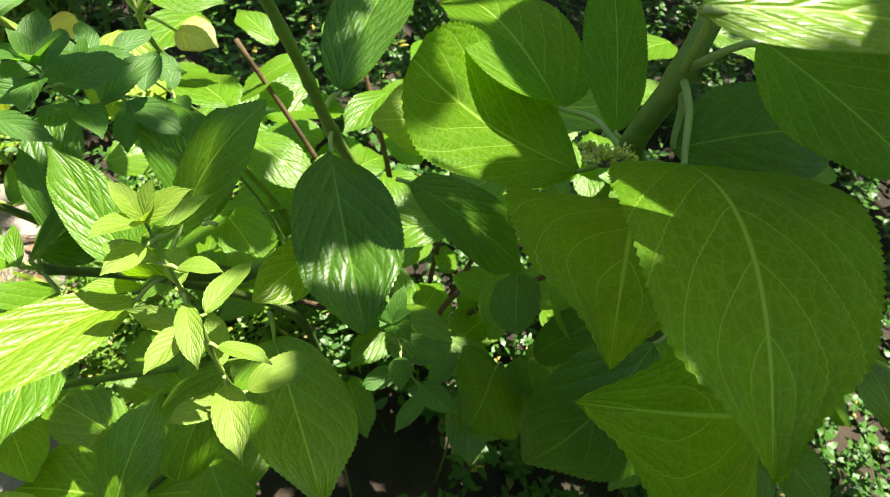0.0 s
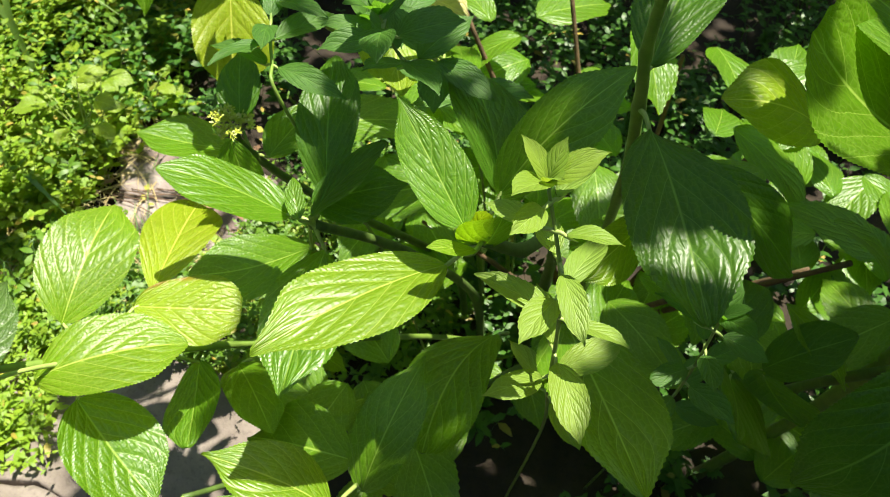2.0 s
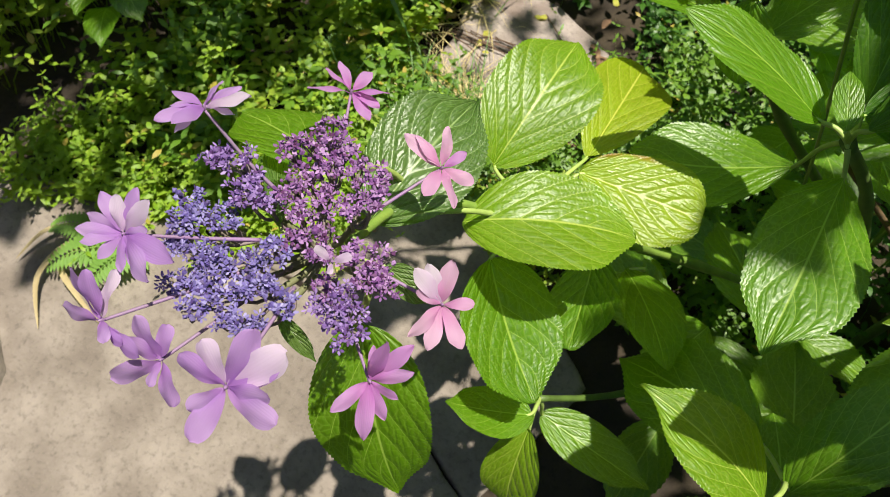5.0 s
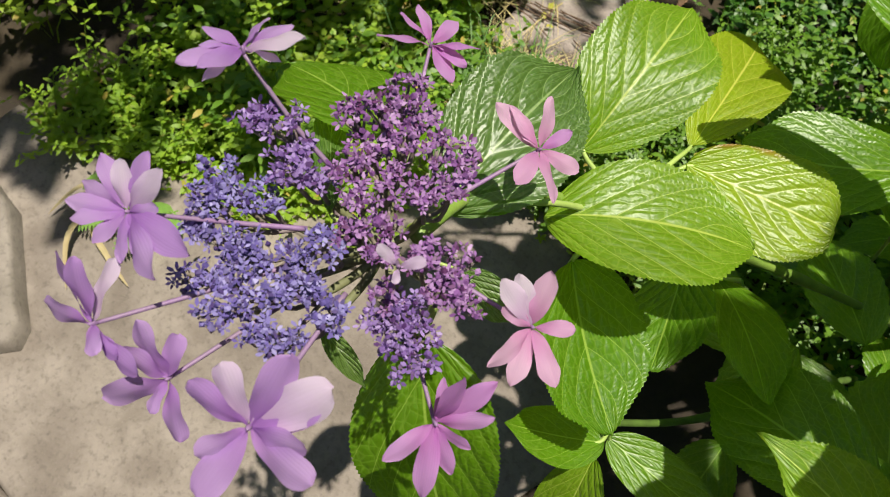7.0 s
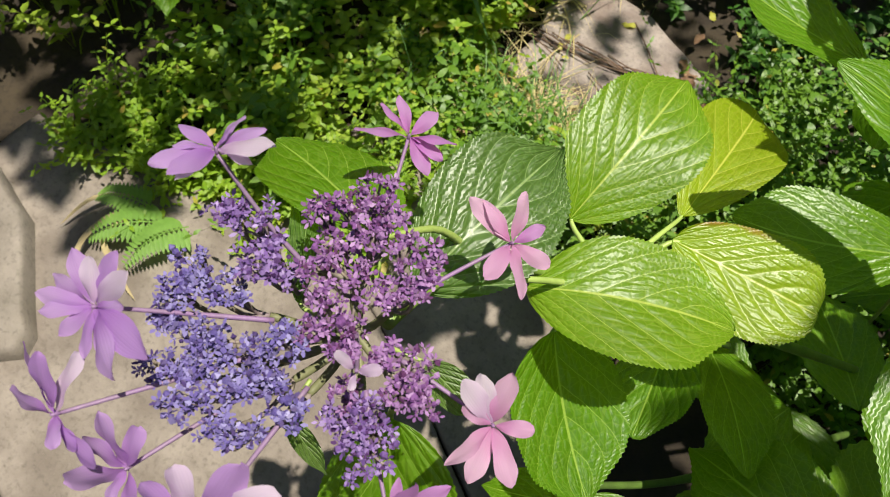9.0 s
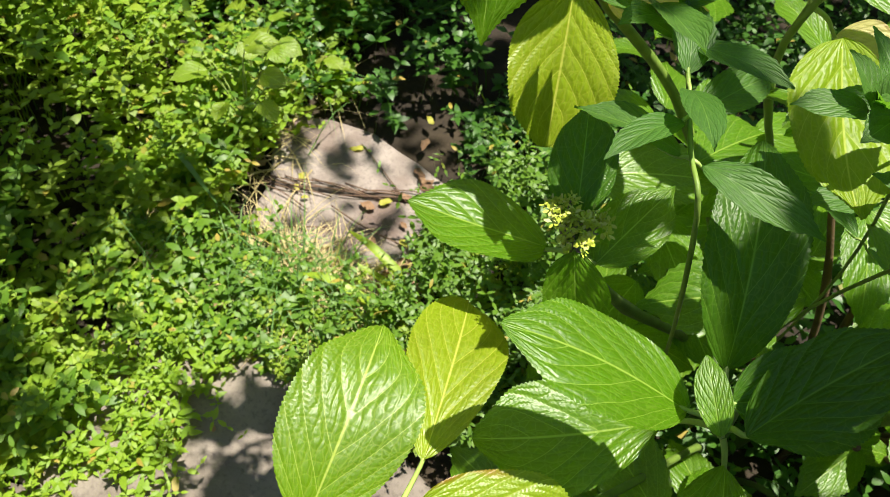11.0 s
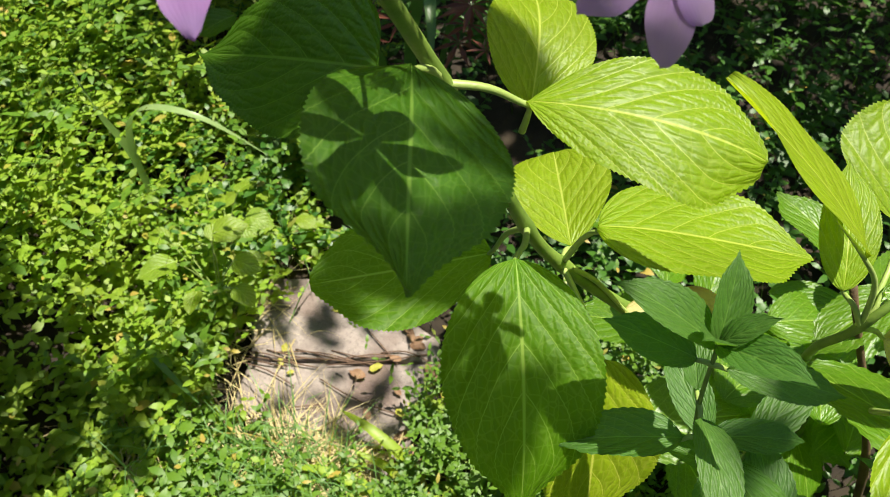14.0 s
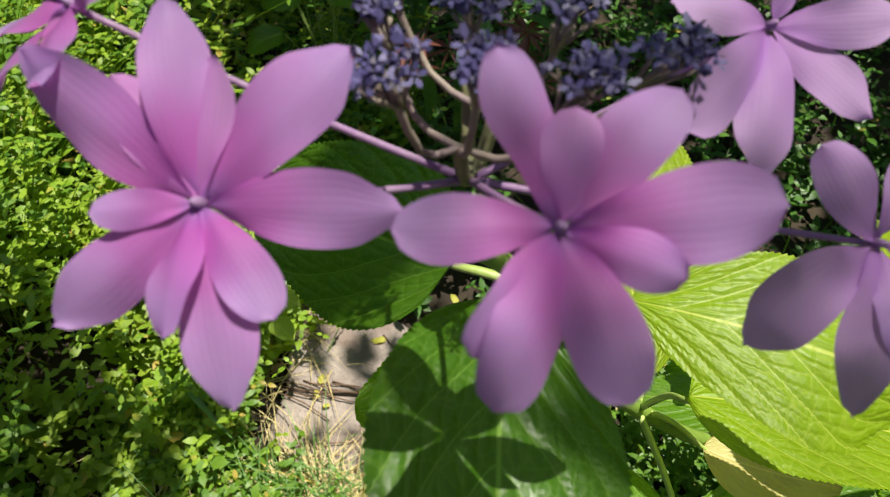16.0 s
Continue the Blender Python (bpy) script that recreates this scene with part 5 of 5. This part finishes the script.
# ---- leaves inside the bush ----
def inner_leaves():
    rng = np.random.default_rng(77)
    shapes = []
    for i in range(8):
        L = rng.uniform(0.09, 0.13)
        v, f, uv = blade_grid(L, L * rng.uniform(0.52, 0.66), 0.56, 0.7, 0.06, 0.1, 0.08, 0.035, 0.008, rng, 30, 10)
        shapes.append(mesh_of("leaf", v, f, uv))
        shapes[-1].materials.append(LEAF)
    dense = plant("hydrangea_bush", (0.25, 0.98, -0.03), "dense inner growth of green hydrangea leaves on woody stems", "hydrangea bush")
    root = Vector(dense.location)
    for k in range(9):
        a = k * 0.7
        end = Vector((0.2 + 0.28 * math.cos(a), 0.92 + 0.25 * math.sin(a), rng.uniform(0.45, 0.75)))
        stem(dense, [root + Vector((rng.uniform(-0.05, 0.05), rng.uniform(-0.05, 0.05), 0)), root.lerp(end, 0.5) + Vector((0, 0, 0.06)), end], 0.006, 0.003, WOOD, "woody_stem")
    bpy.context.view_layer.update()
    spots = 0
    while spots < 210:
        x, y, z = rng.uniform(-0.22, 0.75), rng.uniform(0.36, 1.25), rng.uniform(0.22, 0.78)
        if x < -0.05 and z > 0.62 or (x < 0.0 and y < 0.5 and z > 0.5) or x < -0.2 + (0.62 - y) * 0.5 and y < 0.7:
            continue
        if x < 0.3 and y < 0.75 and z > 0.62 - (x < 0.1) * 0.06:
            continue
        if 0.05 < x < 0.6 and y < 0.66:
            continue
        yaw = rng.uniform(0, 360)
        out = Vector((math.cos(radians(yaw)), math.sin(radians(yaw)), rng.uniform(-0.45, 0.15)))
        m = leaf_pose((x, y, z), Vector((x, y, z)) + out, rng.uniform(-20, 20))
        ob = new("leaf", shapes[spots % 8])
        ob.parent = dense
        ob.matrix_basis = Matrix.Translation(-root) @ m @ Matrix.Scale(rng.uniform(0.85, 1.2), 4)
        spots += 1


inner_leaves()


def shade_crown_leaves():
    """Unseen leaves added to the top of the tall branch to shade those below."""
    rng = np.random.default_rng(41)
    for i in range(0, 42, 3):
        x, y = 0.36 + 0.1 * (i % 6) + rng.uniform(-0.02, 0.03), 0.36 + 0.085 * (i // 6) + rng.uniform(-0.03, 0.03)
        z = rng.uniform(1.42, 1.52)
        a = rng.uniform(0, 6.28)
        d = Vector((math.cos(a), math.sin(a), -0.15)).normalized()
        base = Vector((x, y, z)) - d * 0.07
        leaf(BR_R, base, base + d * 0.14, 0.085, rng.uniform(-15, 15), LEAF_SOFT, base - d * 0.03, a=0.5, b=0.6)
    for i in range(0, 26, 2):
        x, y = 0.46 + 0.1 * (i % 6) + rng.uniform(-0.02, 0.03), 0.45 + 0.1 * (i // 6) + rng.uniform(-0.03, 0.03)
        a = rng.uniform(0, 6.28)
        d = Vector((math.cos(a), math.sin(a), -0.1)).normalized()
        base = Vector((x, y, rng.uniform(1.54, 1.62))) - d * 0.08
        leaf(BR_R, base, base + d * 0.165, 0.105, rng.uniform(-15, 15), LEAF_SOFT, base - d * 0.03, a=0.5, b=0.6, nu=40, nv=10)
    stem(BR_R, [(0.32, 0.52, 1.19), (0.36, 0.56, 1.32), (0.42, 0.58, 1.42), (0.5, 0.6, 1.46)], 0.005, 0.003, STEM)


shade_crown_leaves()

COVER_BROAD = leaf_material("lime broad leaf", (0.2, 0.32, 0.02, 1), (0.45, 0.66, 0.02, 1), (0.4, 0.5, 0.1, 1), 0.5, laterals=5.5, quilt=0.3)
LIME_BLADE = simple("lime blade", (0.34, 0.46, 0.03, 1), (0.26, 0.4, 0.03, 1), 0.45, 20, 0.35, (0.5, 0.66, 0.03, 1), 0.2)
DRY_BLADE = simple("dry blade", (0.45, 0.37, 0.2, 1), (0.36, 0.28, 0.14, 1), 0.7, 30, 0.15, (0.4, 0.3, 0.14, 1), 0.4)

# ---- small things on and by the path ----


def fallen(name, place, size, yaw, material, label, seed, aspect=0.5, tilt=8):
    rng = np.random.default_rng(seed)
    v, f, uv = blade_grid(size, size * aspect, 0.6, 0.85, 0.03, rng.uniform(-0.1, 0.3), 0.3, 0.0, 0.004, rng, 14, 6)
    m = pose(*place, tilt * rng.uniform(-1, 1), tilt * rng.uniform(-1, 1), yaw)
    tagged(linked(name, mesh_of(name, v, f, uv), material, None, m), label, "fallen leaf", "fallen leaves")


def litter():
    rng = np.random.default_rng(31)
    for i in range(58):
        x, y = (rng.uniform(-0.82, -0.42), rng.uniform(0.95, 1.35)) if i < 18 else (rng.uniform(-0.8, -0.4), rng.uniform(0.6, 0.9))
        yel = i % 2 == 0
        if i >= 30:
            x, y, yel = rng.uniform(-0.52, -0.38), rng.uniform(0.98, 1.2), i % 6 == 0
        fallen("fallen_leaf", (x, y, 0.01), rng.uniform(0.015, 0.035), rng.uniform(0, 360), LITTER_YELLOW if yel else LITTER,
               "small yellow fallen leaf on the stone" if yel else "dry brown fallen leaf by the stepping stones", i)
    for i in range(22):
        x, y, a = rng.uniform(-0.8, -0.45), rng.uniform(0.88, 1.2), rng.uniform(-0.6, 0.6)
        if i >= 12:
            x = rng.uniform(-0.78, -0.5)
            y, a = 1.085 + (x + 0.78) * 0.285 + rng.uniform(-0.012, 0.012), rng.uniform(0.1, 0.45)
        L = rng.uniform(0.08, 0.2)
        p = [(x - math.cos(a) * L / 2, y - math.sin(a) * L / 2, 0.008), (x, y + rng.uniform(-0.01, 0.01), 0.012), (x + math.cos(a) * L / 2, y + math.sin(a) * L / 2, 0.008)]
        v, f = tube(smooth_line(p, 4), [0.0013] * 9, 5)
        tagged(linked("twig", mesh_of("twig", v, f), BARK), "thin dry twig lying on the stepping stone", "twig", "twigs")


litter()


def maple_spray(place, seed):
    """Hanging maple leaves, each with seven narrow lobes."""
    rng = np.random.default_rng(seed)
    ob = plant("maple_twig", place, "thin maple twig with dull red divided leaves", "maple twig", "maple twigs")
    c = Vector(place)
    tips = [c + Vector((rng.uniform(-0.1, 0.1), rng.uniform(-0.08, 0.08), rng.uniform(-0.05, 0.05))) for _ in range(6)]
    stem(ob, [c + Vector((0.05, 0.2, 0.02)), c + Vector((0, 0.08, 0.03)), c], 0.002, 0.001, BARK, "twig", "", False, 5)
    for t in tips:
        vs, fs = [], []
        size = rng.uniform(0.045, 0.07)
        for k in range(7):
            a = radians(-150 + 50 * k) + math.pi / 2
            L = size * (1 - 0.12 * abs(k - 3))
            d, s = Vector((math.cos(a), math.sin(a), -0.12)), Vector((-math.sin(a), math.cos(a), 0))
            n = len(vs)
            vs += [Vector((0, 0, 0)), d * L * 0.45 + s * L * 0.1, d * L - Vector((0, 0, L * 0.1)), d * L * 0.45 - s * L * 0.1]
            fs.append((n, n + 1, n + 2, n + 3))
        m = Matrix.Translation(t - c) @ pose(0, 0, 0, rng.uniform(-30, 30), rng.uniform(-30, 30), rng.uniform(0, 360))
        linked("leaf", mesh_of("maple_leaf", vs, fs, None, False), MAPLE, ob, m)


for i, p in enumerate(((-0.72, 1.56, 0.38), (-0.52, 1.62, 0.36))):
    maple_spray(p, 90 + i)


def tuft(place, blades, label, material):
    ob = plant("strap_leaf_plant", place, label, "strap-leaf plant", "strap-leaf plants")
    for pts, w in blades:
        strap(ob, pts, w, material)
    return ob


tuft((-1.06, 1.3, 0.0), [([(-1.06, 1.3, 0.0), (-1.05, 1.28, 0.25), (-0.99, 1.265, 0.38), (-0.88, 1.262, 0.405), (-0.796, 1.3, 0.308)], 0.016),
                         ([(-1.07, 1.3, 0.0), (-1.065, 1.29, 0.22), (-1.05, 1.25, 0.36), (-1.06, 1.24, 0.47)], 0.016)], "pale arching strap leaves over the ground cover", BLADE_PALE)
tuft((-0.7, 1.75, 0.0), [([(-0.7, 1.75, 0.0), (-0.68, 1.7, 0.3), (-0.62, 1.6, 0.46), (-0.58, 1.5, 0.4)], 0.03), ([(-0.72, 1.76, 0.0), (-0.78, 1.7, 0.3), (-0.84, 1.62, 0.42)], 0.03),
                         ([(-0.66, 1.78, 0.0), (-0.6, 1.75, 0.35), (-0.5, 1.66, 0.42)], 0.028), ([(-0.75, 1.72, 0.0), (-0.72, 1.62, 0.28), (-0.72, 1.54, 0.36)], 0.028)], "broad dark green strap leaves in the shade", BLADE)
tuft((-0.82, 1.02, 0.0), [([(-0.84, 1.06, 0.0), (-0.88, 1.0, 0.1), (-0.86, 0.97, 0.16), (-0.78, 0.94, 0.1)], 0.014)], "single arching strap leaf beside the stone", BLADE)


def rosette(place, count, size, material, seed, label, lift=0.4):
    """A low plant with broad pointed leaves on thin stalks."""
    rng = np.random.default_rng(seed)
    ob = plant("broad_leaf_plant", place, label, "broad-leaf plant", "broad-leaf plants")
    c = Vector(place)
    for i in range(count):
        a = i * 2.4 + rng.uniform(-0.4, 0.4)
        reach = size * rng.uniform(0.4, 1.3)
        base = c + Vector((math.cos(a) * reach, math.sin(a) * reach, size * lift * rng.uniform(0.6, 1.6) + 0.02))
        d = Vector((math.cos(a), math.sin(a), rng.uniform(-0.35, 0.1))).normalized()
        L = size * rng.uniform(0.75, 1.2)
        leaf(ob, base, base + d * L, L * 0.75, rng.uniform(-20, 20), material, c, 0.08, 0.12, 0.1, 0.4, 0.7, 0.0, 0.004, 0.03, "", 0.0012, 6, 30, 10)


rosette((-0.86, 1.15, 0.06), 9, 0.055, COVER_BROAD, 61, "lime-green broad leaves in the sun by the stepping stones", 2.0)
rosette((-0.9, 1.26, 0.04), 7, 0.05, COVER_BROAD, 62, "lime-green broad leaves beside the path", 1.6)
rosette((-0.83, 1.36, 0.0), 6, 0.045, COVER_BROAD, 63, "yellow-green broad leaves behind the stepping stones", 1.2)
rosette((-0.98, 1.72, 0.1), 10, 0.075, LEAF, 64, "dark green broad leaves in the shade at the back", 2.6)
rosette((-1.22, 0.66, 0.12), 7, 0.07, LEAF, 65, "green broad leaves in the shade of the bank", 1.5)


def fern(place, yaw, length):
    """A fern frond: a midrib with paired tapering leaflets."""
    ob = plant("fern", place, "small light green fern frond lying by the path", "fern", "ferns")
    m = Mass()
    n = 16
    pos, dr, ln = [], [], []
    cy, sy = math.cos(radians(yaw)), math.sin(radians(yaw))
    for i in range(1, n):
        t = i / n
        p = (cy * length * t, sy * length * t, 0.03 + 0.03 * math.sin(t * 3))
        for s in (-1, 1):
            pos.append(p)
            dr.append((cy * 0.35 - s * sy, sy * 0.35 + s * cy, -0.1))
            ln.append(length * 0.34 * (1 - t) ** 0.7 + 0.006)
    ln = np.array(ln)
    m.leaflets(np.array(pos), np.array(dr), np.tile([0.0, 0.0, 1.0], (len(pos), 1)), ln, ln * 0.34, 0.05)
    ts = np.linspace(0, 1, 8)
    m.ribbon(np.stack([cy * length * ts, sy * length * ts, 0.03 + 0.03 * np.sin(ts * 3)], 1), 0.003 - 0.002 * ts, np.array([0, 0, 1.0]))
    ob2 = m.done("frond", FERN, "", "", "")
    ob2.parent = ob


fern((-0.93, 0.33, -0.01), 240, 0.13)
fern((-0.9, 0.35, -0.01), 265, 0.12)
fern((-0.97, 0.33, -0.01), 215, 0.1)
tuft((-0.5, 0.93, 0.0), [([(-0.43, 0.97, 0.0), (-0.46, 0.98, 0.04), (-0.52, 1.0, 0.06), (-0.58, 1.02, 0.05)], 0.02), ([(-0.46, 0.92, 0.0), (-0.5, 0.915, 0.04), (-0.57, 0.915, 0.055), (-0.62, 0.91, 0.04)], 0.018),
                         ([(-0.44, 0.94, 0.0), (-0.47, 0.95, 0.05), (-0.53, 0.955, 0.07)], 0.016)], "yellow-green lance leaves at the edge of the stone", LIME_BLADE)
tuft((-0.98, 0.3, 0.0), [([(-0.98, 0.32, 0.0), (-1.0, 0.27, 0.03), (-0.99, 0.2, 0.03), (-0.93, 0.14, 0.005)], 0.012), ([(-1.0, 0.3, 0.0), (-0.98, 0.24, 0.025), (-0.92, 0.22, 0.02), (-0.86, 0.21, 0.006)], 0.011),
                         ([(-1.02, 0.33, 0.0), (-1.05, 0.27, 0.03), (-1.06, 0.2, 0.012)], 0.009)], "straw-coloured dry strap leaves on the path's edge", DRY_BLADE)


# Unseen tree, added to carry the leaves that shade bed and path.
TREE = tagged(new("shade_tree"), "unseen tree added to hold the leaves that shade the bed", "tree")
stem(TREE, [(1.55, 0.05, -0.05), (1.52, 0.1, 0.8), (1.58, 0.2, 1.6), (1.45, 0.5, 2.3), (1.2, 1.2, 2.6)], 0.09, 0.045, BARK, "trunk", "", False, 12)
stem(TREE, [(1.2, 1.2, 2.6), (0.7, 2.0, 2.68), (0.0, 2.4, 2.65), (-0.7, 1.9, 2.62), (-1.0, 1.3, 2.6)], 0.04, 0.01, BARK, "limb", "", False, 8)
stem(TREE, [(1.45, 0.5, 2.3), (1.1, 0.75, 2.28), (0.7, 0.85, 2.24), (0.35, 0.8, 2.22)], 0.03, 0.008, BARK, "limb", "", False, 8)


def overhead_shade():
    """Unseen boughs, added high up to shade the bank and the bed's back."""
    rng = np.random.default_rng(15)
    h = 2.6
    dx, dy = SUN.x / SUN.z * h, SUN.y / SUN.z * h
    m = Mass()
    spots = []
    for cx, cy, rx, ry, n in ((-0.1, 2.0, 1.8, 0.55, 1300), (-1.2, 0.66, 0.34, 0.18, 44), (-1.2, 0.86, 0.18, 0.14, 34), (-1.3, 0.38, 0.3, 0.25, 50), (-1.04, 0.88, 0.14, 0.1, 13), (-0.85, 1.72, 0.5, 0.2, 60), (0.9, 1.5, 0.55, 0.5, 160), (-0.92, 0.46, 0.14, 0.1, 4), (-0.98, 0.72, 0.12, 0.1, 3)):
        for _ in range(n):
            a, r = rng.uniform(0, 6.28), math.sqrt(rng.uniform())
            spots.append((cx + dx + rx * r * math.cos(a), cy + dy + ry * r * math.sin(a), h + rng.uniform(-0.15, 0.15)))
    small = 74
    for _ in range(small):
        a, r = rng.uniform(0, 6.28), math.sqrt(rng.uniform())
        spots.append((-0.63 + dx + 0.24 * r * math.cos(a), 1.14 + dy + 0.2 * r * math.sin(a), h))
    p = np.array(spots)
    k = len(p)
    d = np.stack([rng.normal(0, 1, k), rng.normal(0, 1, k), rng.normal(-0.3, 0.3, k)], 1)
    nr = np.stack([rng.normal(0, 0.4, k), rng.normal(0, 0.4, k), np.ones(k)], 1)
    L = rng.uniform(0.09, 0.16, k)
    L[-small:] = rng.uniform(0.04, 0.075, small)
    m.leaflets(p, d, nr, L, L * 0.6, 0.1)
    other = np.random.default_rng(8)
    k = 6
    a, r = other.uniform(0, 6.28, k), np.sqrt(other.uniform(0, 1, k))
    p = np.stack([-0.84 + dx + 0.17 * r * np.cos(a), 0.7 + dy + 0.09 * r * np.sin(a), h + other.uniform(-0.1, 0.1, k)], 1)
    d = np.stack([other.normal(0, 1, k), other.normal(0, 1, k), other.normal(-0.3, 0.3, k)], 1)
    L = other.uniform(0.06, 0.1, k)
    m.leaflets(p, d, np.stack([other.normal(0, 0.4, k), other.normal(0, 0.4, k), np.ones(k)], 1), L, L * 0.6, 0.1)
    for cx, cy in ((-0.2, 2.1), (0.9, 1.5), (-1.55, 0.75)):
        ts = np.linspace(0, 1, 8)
        m.ribbon(np.stack([cx + dx - 0.8 + 1.6 * ts, cy + dy + 0.2 * np.sin(ts * 5), h + 0 * ts], 1), 0.03 - 0.02 * ts, np.array([0, 0.2, 1.0]))
    m.done("crown", COVER_DEEP, "", "", "").parent = TREE


overhead_shade()


def canopy():
    """Unseen leaves added above the bush to shade chosen leaves; gaps leave sun patches."""
    rng = np.random.default_rng(23)
    h = 2.2
    sx, sy = SUN.x / SUN.z, SUN.y / SUN.z
    gaps = ((0.27, 0.33, 0.04), (-0.06, 0.4, 0.055), (-0.005, 0.45, 0.05), (-0.175, 0.55, 0.045), (-0.05, 0.385, 0.055), (0.072, 0.4, 0.012), (-0.02, 0.49, 0.02), (0.23, 0.65, 0.05), (0.139, 0.484, 0.006), (0.0, 0.5, 0.04), (0.07, 0.44, 0.045))
    m = Mass()
    spots = []
    for x0, x1, y0, y1, n in ((-0.14, 0.3, 0.28, 0.62, 78), (0.3, 1.2, 0.28, 0.5, 75), (0.3, 1.2, 0.5, 0.95, 210), (0.0, 0.3, 0.72, 1.0, 16), (-0.24, -0.14, 0.62, 0.72, 6), (-0.14, 0.04, 0.62, 0.715, 5),
                              (-0.345, -0.3, 0.69, 0.755, 2), (-0.45, -0.36, 0.805, 0.86, 5), (-0.53, -0.43, 0.765, 0.81, 5), (0.1, 0.2, 0.5, 0.63, 11), (0.2, 0.4, 0.3, 0.5, 26), (0.09, 0.18, 0.35, 0.45, 9), (-0.37, -0.34, 0.62, 0.66, 3)):
        while n:
            x, y = rng.uniform(x0, x1), rng.uniform(y0, y1)
            if any((x - a) ** 2 + (y - b) ** 2 < (r + 0.03) ** 2 for a, b, r in gaps):
                continue
            z = h + rng.uniform(-0.1, 0.15)
            spots.append((x + (z - 0.9) * sx, y + (z - 0.9) * sy, z))
            n -= 1
    # single leaves, each aimed to shade one leaf or shoot below
    few = ((-0.368, 0.7), (-0.366, 0.715), (-0.371, 0.685), (-0.362, 0.73), (-0.408, 0.664), (-0.393, 0.656), (-0.378, 0.66), (-0.364, 0.66), (-0.33, 0.7), (-0.315, 0.72), (0.05, 0.48), (0.065, 0.51), (0.03, 0.51), (0.085, 0.475), (0.045, 0.455), (0.09, 0.54), (-0.22, 0.715), (-0.2, 0.738), (-0.17, 0.722), (-0.13, 0.728), (-0.1, 0.745))
    spots += [(x + (h - 0.9) * sx, y + (h - 0.9) * sy, h) for x, y in few]
    p = np.array(spots)
    k = len(p)
    d = np.stack([rng.normal(0, 1, k), rng.normal(0, 1, k), rng.normal(-0.1, 0.2, k)], 1)
    d /= np.linalg.norm(d, axis=1, keepdims=True)
    L = rng.uniform(0.07, 0.11, k)
    L[-len(few):] = [0.036] * (len(few) - 11) + [0.07] * 6 + [0.055] * 5
    up = np.stack([rng.normal(0, 0.3, k), rng.normal(0, 0.3, k), np.ones(k)], 1)
    foot = p[:, :2] - (p[:, 2:] - 0.9) * np.array([sx, sy])
    on = (np.hypot(foot[:, 0] - 0.22, foot[:, 1] - 0.53) > 0.06) & (np.hypot(foot[:, 0] - 0.18, foot[:, 1] - 0.625) > 0.065)
    on &= (np.hypot(foot[:, 0] + 0.195, foot[:, 1] - 0.661) > 0.055) & (np.hypot(foot[:, 0] + 0.371, foot[:, 1] - 0.692) > 0.013)
    m.leaflets((p - d * L[:, None] * 0.5)[on], d[on], up[on], L[on], L[on] * 0.65, 0.08)
    # added unseen sprays to darken the shaded side of the bush
    other = np.random.default_rng(37)
    for x0, x1, y0, y1, k in ((0.3, 1.2, 0.5, 0.95, 120), (0.24, 0.4, 0.28, 0.47, 20), (0.27, 0.5, 0.58, 0.85, 36), (-0.03, 0.11, 0.64, 0.8, 11)):
        p = np.stack([other.uniform(x0, x1, k) + (h - 0.9) * sx, other.uniform(y0, y1, k) + (h - 0.9) * sy, np.full(k, h)], 1)
        d = np.stack([other.normal(0, 1, k), other.normal(0, 1, k), other.normal(-0.1, 0.2, k)], 1)
        d /= np.linalg.norm(d, axis=1, keepdims=True)
        L = other.uniform(0.07, 0.11, k)
        m.leaflets(p - d * L[:, None] * 0.5, d, np.stack([other.normal(0, 0.3, k), other.normal(0, 0.3, k), np.ones(k)], 1), L, L * 0.65, 0.08)
    # added small leaves aimed to shade the big leaf under the second flower head
    other = np.random.default_rng(31)
    spray = ((-0.38, 0.66), (-0.362, 0.665), (-0.355, 0.655), (-0.37, 0.648), (-0.35, 0.674), (-0.373, 0.668), (-0.385, 0.648))
    p = np.array([(x + (h - 0.9) * sx, y + (h - 0.9) * sy, h - 0.05) for x, y in spray])
    k = len(p)
    d = np.stack([other.normal(0, 1, k), other.normal(0, 1, k), other.normal(-0.1, 0.2, k)], 1)
    d /= np.linalg.norm(d, axis=1, keepdims=True)
    m.leaflets(p - d * 0.018, d, np.stack([other.normal(0, 0.3, k), other.normal(0, 0.3, k), np.ones(k)], 1), np.full(k, 0.036), np.full(k, 0.025), 0.08)
    # tiny unseen leaflets added to soften the flower's shadow on that leaf
    k = 74
    p = np.stack([other.uniform(-0.425, -0.335, k) + (h - 0.6) * sx, other.uniform(0.64, 0.745, k) + (h - 0.6) * sy, np.full(k, h + 0.3)], 1)
    d = np.stack([other.normal(0, 1, k), other.normal(0, 1, k), other.normal(-0.1, 0.2, k)], 1)
    d /= np.linalg.norm(d, axis=1, keepdims=True)
    m.leaflets(p, d, np.stack([other.normal(0, 0.3, k), other.normal(0, 0.3, k), np.ones(k)], 1), np.full(k, 0.016), np.full(k, 0.009), 0.08)
    ts = np.linspace(0, 1, 10)
    for cx, cy in ((0.3, 0.62), (0.6, 0.9), (0.7, 0.6)):
        m.ribbon(np.stack([cx + sx - 0.3 + 1.4 * ts, cy + sy + 0.1 * np.sin(ts * 6), h + 0.05 * ts], 1), 0.012 + 0.02 * ts, np.array([0, 0.2, 1.0]))
    m.done("shade_leaves", BOUGH, "", "", "").parent = TREE


canopy()
